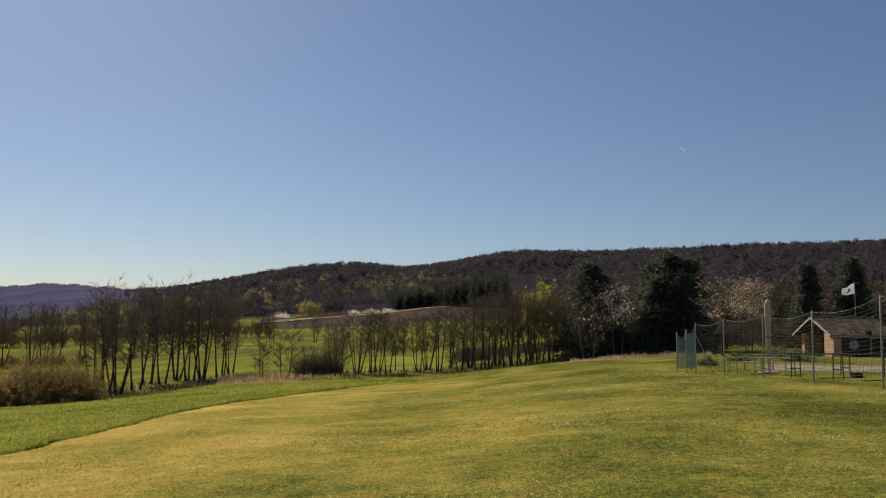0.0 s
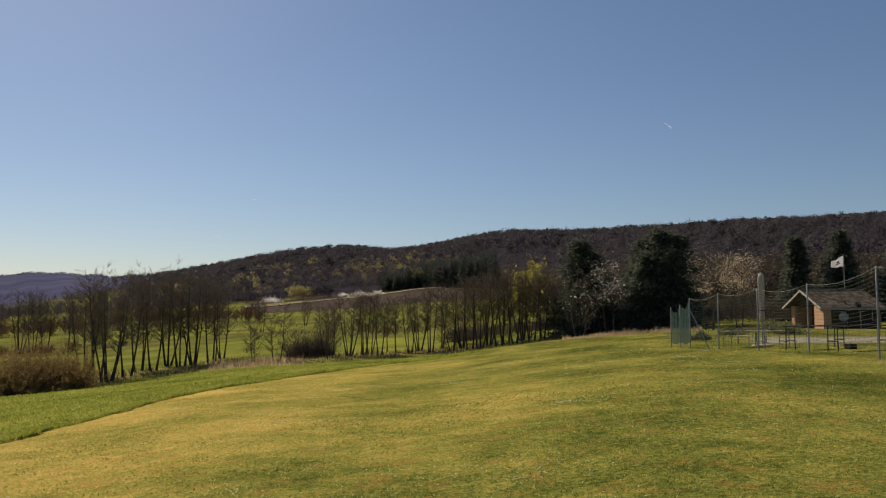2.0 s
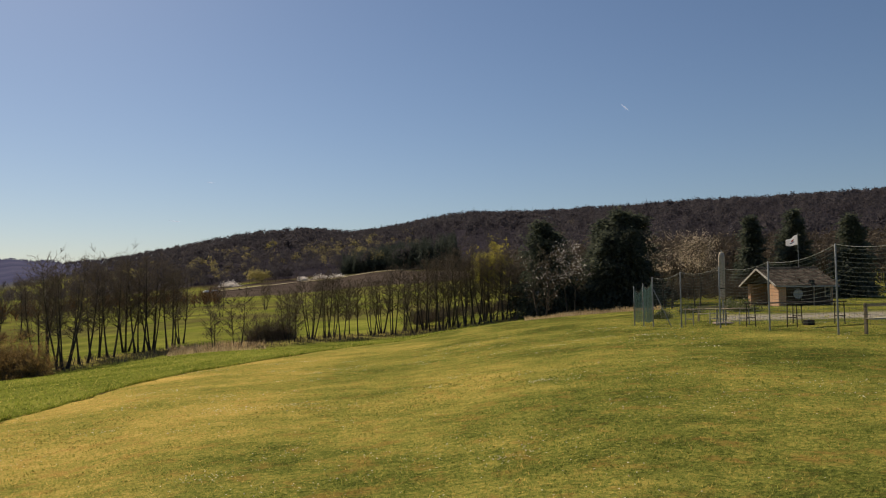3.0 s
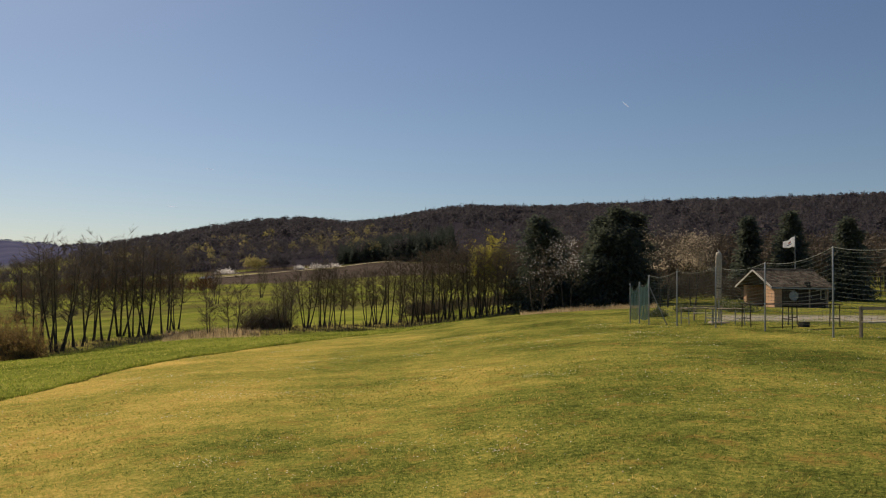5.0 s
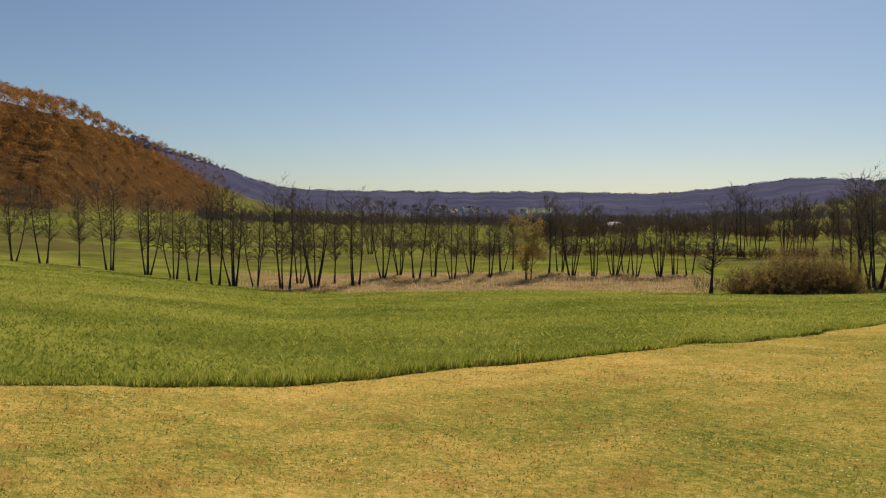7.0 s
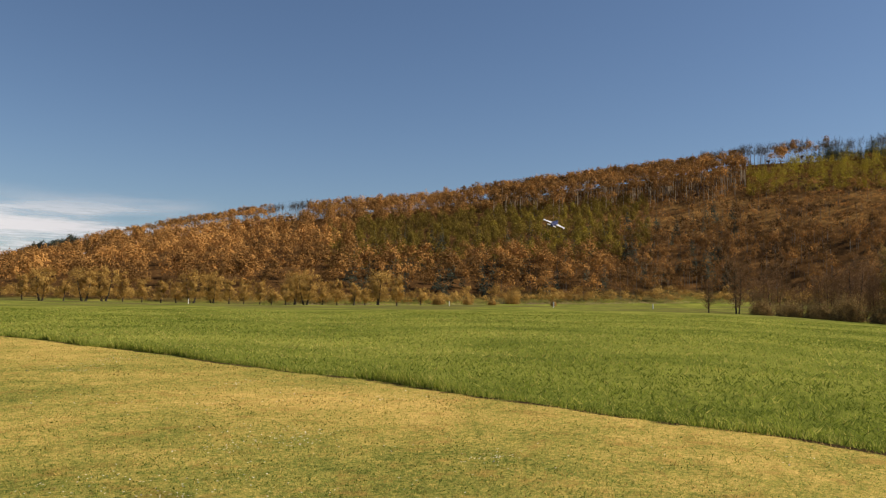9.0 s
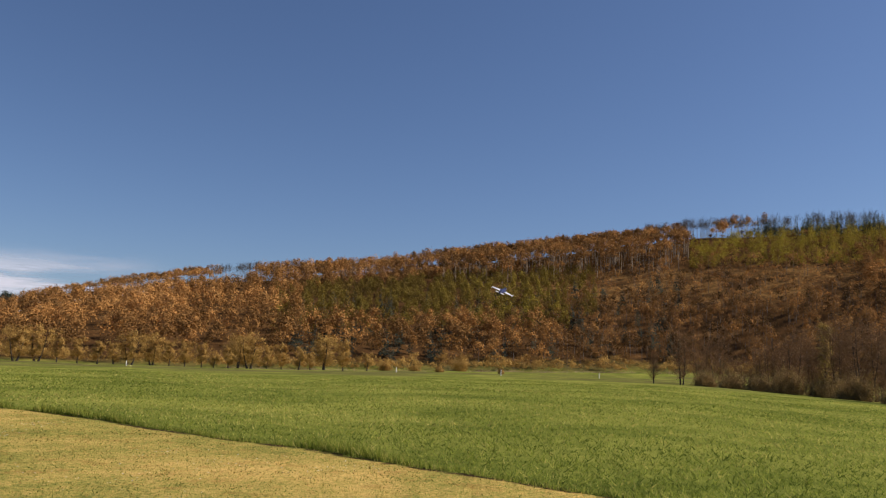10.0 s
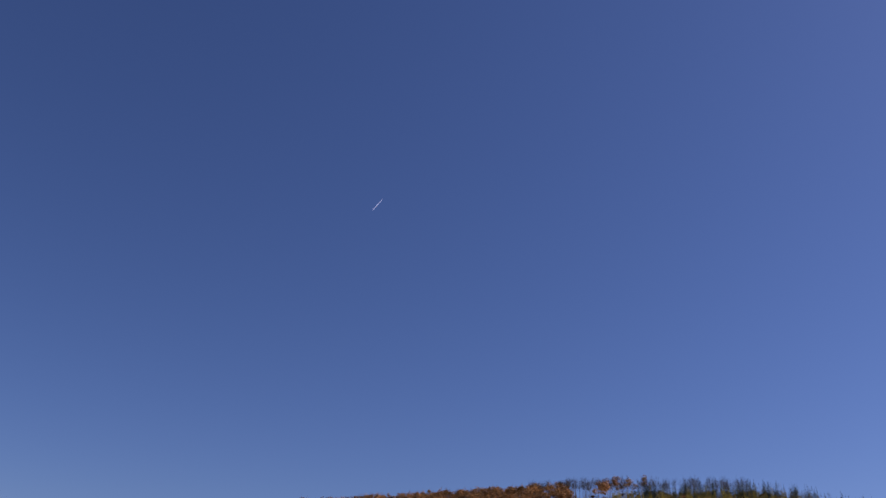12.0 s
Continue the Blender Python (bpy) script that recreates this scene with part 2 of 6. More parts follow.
# the sheet of ground: rings round the standing place
angles = np.concatenate([np.arange(-36, 154, 0.5), np.arange(154, 324, 3.0)])
radii = np.concatenate([[0.0], np.geomspace(0.6, 4800, 235)])
aa, rr = np.meshgrid(np.radians(angles), radii)
gx, gy = -np.sin(aa) * rr, np.cos(aa) * rr
gz = land(gx, gy)
na, nr = len(angles), len(radii)
i, j = np.meshgrid(np.arange(nr - 1), np.arange(na), indexing="ij")
quads = np.stack([i * na + j, i * na + (j + 1) % na, (i + 1) * na + (j + 1) % na, (i + 1) * na + j], -1).reshape(-1, 4)
deg, r_g = np.degrees(aa), rr
deg = np.where(deg > 180, deg - 360, deg)
rb_g = np.interp(deg, FAR[0], FAR[1][0], period=360)
r1_g = np.interp(deg, NEAR[0], NEAR[1][1], period=360)


def band(v, lo, hi, soft):
    return np.clip((v - lo) / soft, 0, 1) * np.clip((hi - v) / soft, 0, 1)


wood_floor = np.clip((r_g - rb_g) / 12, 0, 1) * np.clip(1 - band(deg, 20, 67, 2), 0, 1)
plough = band(deg, -6, 13.2, 0.4) * band(r_g, np.interp(deg, [-6, 3, 8, 13], [350, 346, 334, 367]), rb_g - 4, 5)
track = band(r_g, np.interp(deg, [-6, 2, 7, 13], [556, 545, 520, 540]), np.interp(deg, [-6, 2, 7, 13], [566, 556, 532, 552]), 2) * band(deg, -2, 13.2, 0.3)
reeds = np.maximum(band(deg, 8, 17, 2), 0.45 * band(deg, -5, 40, 3)) * band(r_g, r1_g + 2, r1_g + 16, 3)
reeds = np.maximum(reeds, band(deg, 31, 66, 3) * band(r_g, r1_g - 3, r1_g + 27, 3))
reeds = np.maximum(reeds, 0.5 * band(deg, -19, -9, 1) * band(r_g, 81, 87, 3))
# mask of the far hills that get the haze colour
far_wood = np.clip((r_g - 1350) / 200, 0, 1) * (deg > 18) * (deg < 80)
u_g = (r_g - rb_g) / (np.interp(deg, FAR[0], FAR[1][2], period=360) - rb_g)
clearing_g = band(deg, 92, 119, 2) * band(u_g, 0.30, 0.64, 0.05)
village_field = band(deg, 42.2, 45.4, 0.8) * band(r_g, 1800, 2010, 40)
path = band(deg, -34, -22, 1.5) * band(r_g, 44, 58, 4)
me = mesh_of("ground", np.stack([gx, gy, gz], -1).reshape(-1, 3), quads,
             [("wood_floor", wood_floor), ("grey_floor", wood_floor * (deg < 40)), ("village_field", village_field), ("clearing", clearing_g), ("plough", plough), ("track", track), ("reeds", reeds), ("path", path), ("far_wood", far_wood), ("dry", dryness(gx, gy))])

k = Mat("ground_cover", 1.0)
k.b.inputs["Specular IOR Level"].default_value = 0.0
xyz = k.n("SeparateXYZ")
k.link(k.pos(), xyz.inputs[0])
px, py = xyz.outputs[0], xyz.outputs[1]
edge = k.math("ADD", k.math("MULTIPLY", k.math("SINE", k.math("ADD", k.math("MULTIPLY", py, 0.11), 0.6)), 0.25), -10.8)
edge = k.math("ADD", edge, k.math("MULTIPLY", k.math("SINE", k.math("MULTIPLY", py, 0.7)), 0.10))
bend = k.math("MAXIMUM", k.math("SUBTRACT", py, 32.0), 0.0)
edge = k.math("ADD", edge, k.math("MULTIPLY", k.math("MULTIPLY", bend, bend), 0.006))
turn = k.math("MAXIMUM", k.math("MINIMUM", k.math("ADD", py, 3.5), 0.0), -46.0)
edge = k.math("ADD", edge, k.math("ADD", k.math("MULTIPLY", turn, 0.23), k.math("MULTIPLY", k.math("MULTIPLY", turn, turn), 0.0025)))
side = k.math("SUBTRACT", px, edge)
fine = k.noise(9, 6)
side = k.math("ADD", side, k.math("MULTIPLY", k.math("SUBTRACT", fine, 0.5), 0.30))
side = k.math("ADD", side, k.math("MULTIPLY", k.math("SUBTRACT", k.noise(1.1, 3), 0.5), 0.25))
mown = k.step(side, -0.03, 0.06)
# mown strip: dry straw patches over green, fine blade speckle
patchy = k.math("ADD", k.math("MULTIPLY", k.noise(1.3, 4), 0.34), k.math("MULTIPLY", k.noise(0.28, 3), 0.30))
speck = k.math("ADD", k.math("ADD", k.math("MULTIPLY", k.noise(11, 9, rough=0.95), 1.7), -0.275), patchy)
straw = k.math("ADD", k.math("MULTIPLY", k.attr("dry"), 0.42), k.math("SUBTRACT", speck, 0.565))
lawn = k.ramp(straw, (0.34, (0.044, 0.060, 0.014)), (0.50, (0.176, 0.194, 0.042)), (0.62, (0.34, 0.280, 0.070)), (0.80, (0.60, 0.405, 0.130)))
lawn = k.mix(k.math("MULTIPLY", k.step(k.noise(1.6, 6, rough=0.7), 0.51, 0.66), 0.5), lawn, (0.30, 0.165, 0.05))
# meadow: long fresh grass in soft streaks
mead = k.math("ADD", k.math("MULTIPLY", k.noise(0.12, 5), 0.6), k.math("MULTIPLY", k.noise(4, 8, rough=0.8), 0.5))
meadow = k.ramp(mead, (0.36, (0.034, 0.051, 0.009)), (0.5, (0.126, 0.150, 0.027)), (0.66, (0.250, 0.256, 0.054)))
far_tone = k.math("MULTIPLY", k.step(k.noise(0.022, 6, rough=0.75), 0.42, 0.58), k.step(k.math("ADD", k.math("MULTIPLY", px, px), k.math("MULTIPLY", py, py)), 9000.0, 26000.0))
meadow = k.mix(k.math("MULTIPLY", far_tone, 0.75), meadow, (0.100, 0.084, 0.038))
ground_c = k.mix(mown, meadow, lawn)
# broken line of bare soil where the meadow begins
rut = k.math("MULTIPLY", k.step(side, -0.22, -0.08), k.step(side, 0.16, 0.04))
ground_c = k.mix(k.math("MULTIPLY", rut, k.step(k.noise(0.8, 5), 0.40, 0.52)), ground_c, (0.050, 0.036, 0.018))
lumps = k.noise(0.35, 6)
ground_c = k.mix(k.attr("reeds"), ground_c, k.ramp(lumps, (0.3, (0.16, 0.12, 0.04)), (0.5, (0.30, 0.20, 0.10)), (0.7, (0.42, 0.30, 0.17))))
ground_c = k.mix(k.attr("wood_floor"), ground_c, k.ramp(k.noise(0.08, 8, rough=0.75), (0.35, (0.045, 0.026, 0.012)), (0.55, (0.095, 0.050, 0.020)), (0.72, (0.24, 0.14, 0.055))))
ground_c = k.mix(k.math("MULTIPLY", k.attr("clearing"), k.step(k.noise(0.05, 7, rough=0.7), 0.42, 0.58)), ground_c, k.ramp(k.noise(0.3, 6, rough=0.7), (0.38, (0.085, 0.046, 0.017)), (0.62, (0.25, 0.142, 0.050))))
# floor of the long hill, violet-grey with the same painted haze
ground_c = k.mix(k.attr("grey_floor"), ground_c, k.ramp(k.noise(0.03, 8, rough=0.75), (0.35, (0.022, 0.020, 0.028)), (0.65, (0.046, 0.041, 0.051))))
# far hills: haze of distance put into the ground as blue-violet
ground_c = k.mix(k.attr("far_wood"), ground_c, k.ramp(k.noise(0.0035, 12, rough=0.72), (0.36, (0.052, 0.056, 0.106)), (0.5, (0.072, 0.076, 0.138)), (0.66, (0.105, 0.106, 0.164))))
ground_c = k.mix(k.attr("village_field"), ground_c, (0.19, 0.24, 0.17))
ground_c = k.mix(k.attr("plough"), ground_c, k.ramp(k.noise(0.05, 8), (0.35, (0.055, 0.044, 0.038)), (0.65, (0.100, 0.078, 0.066))))
ground_c = k.mix(k.attr("track"), ground_c, (0.30, 0.28, 0.11))
ground_c = k.mix(k.attr("path"), ground_c, k.ramp(k.noise(2.0, 6), (0.3, (0.22, 0.20, 0.17)), (0.7, (0.34, 0.31, 0.27))))
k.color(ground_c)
k.bump(k.math("ADD", k.noise(30, 6), k.math("MULTIPLY", k.noise(3, 4), 2.0)), 0.8, 0.04)
M_GROUND = k.m
ground = part("ground", me, M_GROUND)
me.polygons.foreach_set("use_smooth", np.ones(len(me.polygons), bool))
tagged(ground, "mown airfield grass strip beside a green meadow, valley fields and hills", "ground", kind="structure")


# ---------------------------------------------------------------- plant builders
class Geo:
    """Triangles piled up before they become one mesh."""

    def __init__(self):
        self.v, self.f, self.t, self.n = [], [], [], 0

    def add(self, v, f, tint=0.5):
        v = np.asarray(v, float).reshape(-1, 3)
        self.v.append(v)
        self.f.append(np.asarray(f, int).reshape(-1, 3) + self.n)
        self.t.append(np.broadcast_to(np.asarray(tint, float), (len(v),)))
        self.n += len(v)

    def tube(self, pts, rad, sides=5, tint=0.5):
        pts, rad = np.asarray(pts, float), np.asarray(rad, float)
        d = np.gradient(pts, axis=0)
        d /= np.linalg.norm(d, axis=1)[:, None] + 1e-9
        ref = np.where(np.abs(d[:, 2:3]) > 0.9, [[1.0, 0, 0]], [[0, 0, 1.0]])
        u = np.cross(d, ref)
        u /= np.linalg.norm(u, axis=1)[:, None] + 1e-9
        w = np.cross(d, u)
        a = np.arange(sides) * 2 * np.pi / sides
        ring = pts[:, None] + rad[:, None, None] * (np.cos(a)[None, :, None] * u[:, None] + np.sin(a)[None, :, None] * w[:, None])
        n = len(pts)
        i, j = np.meshgrid(np.arange(n - 1), np.arange(sides), indexing="ij")
        a0, a1, b0, b1 = i * sides + j, i * sides + (j + 1) % sides, (i + 1) * sides + j, (i + 1) * sides + (j + 1) % sides
        f = np.concatenate([np.stack([a0, a1, b1], -1).reshape(-1, 3), np.stack([a0, b1, b0], -1).reshape(-1, 3)])
        self.add(ring.reshape(-1, 3), f, tint)

    def spikes(self, start, tip, width, rng, tint=0.5):
        """One slender triangle from each start to its tip."""
        d = tip - start
        p = np.cross(d, rng.normal(size=d.shape))
        p *= (np.asarray(width) / (np.linalg.norm(p, axis=1) + 1e-9))[:, None] * 0.5
        v = np.stack([start - p, start + p, tip], 1).reshape(-1, 3)
        t = np.broadcast_to(np.asarray(tint, float), (len(start),))
        self.add(v, np.arange(len(v)).reshape(-1, 3), np.repeat(t, 3))

    def flakes(self, c, size, rng, tint=0.5, flat=0.0, facing=None, stray=0.25):
        """A small triangle at each centre, turned at random or to face roughly a given way."""
        n = len(c)
        a = rng.normal(size=(n, 3))
        b = rng.normal(size=(n, 3))
        if facing is not None:
            w = facing / (np.linalg.norm(facing, axis=1)[:, None] + 1e-6) + rng.normal(size=(n, 3)) * stray
            w /= np.linalg.norm(w, axis=1)[:, None]
            a = np.cross(w, a)
            b = np.cross(w, a)
        a[:, 2] *= 1 - flat
        b[:, 2] *= 1 - flat
        a /= np.linalg.norm(a, axis=1)[:, None]
        b -= a * (a * b).sum(1)[:, None]
        b /= np.linalg.norm(b, axis=1)[:, None]
        s = np.broadcast_to(np.asarray(size, float), (n,))[:, None]
        v = np.stack([c - a * s * 0.5 - b * s * 0.3, c + a * s * 0.5 - b * s * 0.3, c + b * s * 0.6], 1).reshape(-1, 3)
        t = np.broadcast_to(np.asarray(tint, float), (n,))
        self.add(v, np.arange(len(v)).reshape(-1, 3), np.repeat(t, 3))

    def mesh(self, name):
        return mesh_of(name, np.concatenate(self.v), np.concatenate(self.f), [("tint", np.concatenate(self.t))])


def unit(rng, n):
    v = rng.normal(size=(n, 3))
    return v / np.linalg.norm(v, axis=1)[:, None]


def stem_line(rng, base, h, lean, wob=0.03, n=8):
    u = np.linspace(0, 1, n)
    side = np.cumsum(rng.normal(size=(n, 2)) * wob * h / n ** 0.5, 0) * 0.6
    pts = np.zeros((n, 3))
    pts[:, :2] = base[:2] + np.outer(0.55 * (1 - (1 - u) ** 2.4) + 0.25 * u, lean) * h + side * u[:, None]
    pts[:, 2] = base[2] + u * h
    return pts


def limb_set(rng, g, line, h, first, count, reach, up, twigs, twig_len, twig_w, r0, tints=(0.2, 0.8)):
    """Limbs along the upper part of a stem, each with branchlets that fork into twigs; returns the twig tips."""
    tips = []
    boughs = max(3, twigs // 7)
    for q in range(count):
        u = first + (1.0 - first) * (q + rng.random()) / count
        p = np.array([np.interp(u, np.linspace(0, 1, len(line)), line[:, c]) for c in range(3)])
        az = rng.random() * 2 * np.pi
        w_ = (u - first) / (1 - first)
        L = reach * h * (0.30 + 0.70 * math.sqrt(max(0.0, 1 - ((w_ - 0.42) / 0.62) ** 2))) * (0.45 + 0.75 * rng.random())
        m = 4
        s = np.linspace(0, 1, m)
        out = np.array([np.cos(az), np.sin(az)])
        pts = np.zeros((m, 3))
        pts[:, :2] = p[:2] + np.outer(s, out) * L * 0.8
        pts[:, 2] = p[2] + s * L * up * (0.45 + 0.7 * rng.random()) + s ** 2 * L * 0.22
        pts[1:] += rng.normal(size=(m - 1, 3)) * L * 0.07
        g.tube(pts, np.linspace(r0 * (1.1 - u) * 0.5 + 0.012, 0.008, m), 3, rng.uniform(*tints))
        k_ = 0.2 + 0.8 * rng.random(boughs)
        st = np.stack([np.interp(k_, s, pts[:, c]) for c in range(3)], 1)
        d = unit(rng, boughs) * 0.75 + np.array([out[0] * 0.6, out[1] * 0.6, 0.45])
        bt = st + d * (twig_len * (0.6 + 0.7 * rng.random((boughs, 1))))
        g.spikes(st, bt, np.full(boughs, twig_w * 1.5), rng, rng.uniform(*tints, boughs))
        per = 7
        f_ = 0.15 + 0.85 * rng.random((boughs, per, 1))
        st2 = (st[:, None] + (bt - st)[:, None] * f_).reshape(-1, 3)
        d2 = np.repeat(d, per, 0) * 0.5 + unit(rng, boughs * per) * 0.7 + np.array([0, 0, 0.12])
        tp = st2 + d2 * (twig_len * (0.30 + 0.45 * rng.random((boughs * per, 1))))
        g.spikes(st2, tp, np.full(boughs * per, twig_w), rng, rng.uniform(*tints, boughs * per))
        tips.append(tp)
    return np.concatenate(tips)


def bare_tree(name, seed, h, stems, label, category, spread=0.10, first=0.4, limbs=14, twigs=26, reach=0.30, up=0.7, twig_len=0.9,
              twig_w=0.025, r0=None, bark=None, twig=None, leaf=None, leaf_n=0, leaf_size=0.2, group="", leaf_from=0.0):
    """A leafless or blossoming tree: each stem is a part, limbs and twigs are the crown."""
    rng = np.random.default_rng(seed)
    ob = thing(name, 0, 0, 0, label, category, group)
    crown, tips = Geo(), []
    for q in range(stems):
        az = q * 2.4 + rng.random()
        off = np.array([np.cos(az), np.sin(az)]) * (0.0 if stems == 1 else 0.25 + 0.35 * rng.random())
        lean = np.array([np.cos(az), np.sin(az)]) * spread * (0.3 + rng.random()) * (0.35 if stems == 1 else 1)
        hh = h * (1.0 if q == 0 else 0.80 + 0.2 * rng.random())
        line = stem_line(rng, np.array([off[0], off[1], -0.3]), hh + 0.3, lean)
        rad = (r0 or 0.011 * h) * (1 if stems < 3 else 0.85) * (0.8 + 0.4 * rng.random())
        g = Geo()
        rr_ = rad * np.linspace(1, 0.12, 8)
        rr_[0] *= 1.5
        g.tube(line, rr_, 6)
        part("trunk", g.mesh("trunk"), bark or M_BARK, ob)
        tips.append(limb_set(rng, crown, line, hh, first, limbs, reach, up, twigs, twig_len, twig_w, rad))
    tips = np.concatenate(tips)
    part("crown", crown.mesh("crown"), twig or M_TWIG, ob)
    if leaf_n:
        g = Geo()
        tips = tips[tips[:, 2] > leaf_from * h]
        pick = rng.integers(0, len(tips), leaf_n)
        c = tips[pick] + rng.normal(size=(leaf_n, 3)) * 0.18
        g.flakes(c, leaf_size * (0.6 + 0.8 * rng.random(leaf_n)), rng, rng.random(leaf_n), facing=c - np.array([0, 0, h * 0.5]))
        part("foliage", g.mesh("foliage"), leaf, ob)
    return ob


def conifer(name, seed, h, width, label):
    """A spruce: a straight trunk and drooping sprays of needles, ragged in outline."""
    rng = np.random.default_rng(seed)
    ob = thing(name, 0, 0, 0, label, "conifer", "dark firs behind the airfield")
    g = Geo()
    g.tube(stem_line(rng, np.array([0, 0, -0.3]), h + 0.3, np.zeros(2), 0.005), np.linspace(0.02 * h, 0.02, 8), 7)
    part("trunk", g.mesh("trunk"), M_BARK, ob)
    g = Geo()
    width *= 1.45
    n = 300
    u = rng.random(n) ** 1.1
    az = rng.random(n) * 2 * np.pi
    L = width * 0.5 * (1 - u) ** 0.8 * (0.55 + 0.6 * rng.random(n)) + 0.06
    root = np.stack([0 * u, 0 * u, h * (0.04 + 0.95 * u)], 1)
    out = np.stack([np.cos(az), np.sin(az), -0.28 + 0.5 * u], 1)
    g.spikes(root, root + out * L[:, None], np.full(n, 0.10), rng, 0.2)
    m = 34
    s = rng.random((n, m)) ** 0.7
    c = root[:, None] + out[:, None] * (L[:, None] * s)[..., None]
    c = c + rng.normal(size=c.shape) * (0.05 * width) * np.array([1, 1, 0.5])
    c[..., 2] -= (L[:, None] * s ** 2) * 0.16
    c = c.reshape(-1, 3)
    tip = c + np.repeat(out, m, 0) * 0.35 + rng.normal(size=c.shape) * 0.16 - np.array([0, 0, 0.14])
    g.spikes(c, tip, 0.16 + 0.14 * rng.random(len(c)), rng, rng.random(len(c)))
    part("crown", g.mesh("crown"), M_SPRUCE, ob)
    return ob


def shrub(name, seed, h, width, label, material, leaf=None, n=700, leaf_n=0, leaf_size=0.14):
    """A rounded thicket of many thin rods, some with leaves."""
    rng = np.random.default_rng(seed)
    ob = thing(name, 0, 0, 0, label, "shrub")
    g = Geo()
    d = unit(rng, n)
    d[:, 2] = np.abs(d[:, 2]) * 0.95 + 0.05
    base = rng.normal(size=(n, 3)) * np.array([0.15, 0.15, 0]) * width
    base[:, 2] = -0.05
    ext = np.array([width * 0.42, width * 0.42, h])
    top = base * 0.9 + d * ext * (0.55 + 0.45 * rng.random((n, 1)))
    lump = 0.95 + 0.2 * np.sin(top[:, 0] * 9 / width + seed * 1.7) * np.sin(top[:, 1] * 9 / width + seed) + 0.14 * np.sin(np.arctan2(top[:, 1], top[:, 0]) * 5 + seed)
    top *= lump[:, None]
    g.spikes(base, top, np.full(n, 0.05), rng, rng.random(n) * 0.6)
    part("thicket", g.mesh("thicket"), material, ob)
    g = Geo()
    m = 5
    s = 0.35 + 0.65 * rng.random((n, m))
    st = (base[:, None] + (top - base)[:, None] * s[..., None]).reshape(-1, 3)
    g.spikes(st, st + (unit(rng, n * m) + np.array([0, 0, 0.5])) * 0.16 * h, np.full(n * m, 0.03), rng, rng.random(n * m))
    if leaf_n:
        pick = rng.integers(0, len(st), leaf_n)
        c = st[pick] + rng.normal(size=(leaf_n, 3)) * 0.1
        g.flakes(c, leaf_size, rng, rng.random(leaf_n), facing=c - np.array([0, 0, h * 0.3]))
    part("crown", g.mesh("crown"), leaf or material, ob)
    return ob


def put(proto, a, r, size=1.0, turn=0.0, sink=0.0):
    x, y, z = at(a, r)
    return copy_thing(proto, pose(x, y, z - sink, 0, 0, turn) @ Matrix.Scale(size, 4))


def first_at(proto, a, r, size=1.0, turn=0.0):
    """The prototype itself takes the first place."""
    x, y, z = at(a, r)
    proto.matrix_basis = pose(x, y, z, 0, 0, turn) @ Matrix.Scale(size, 4)
    return proto


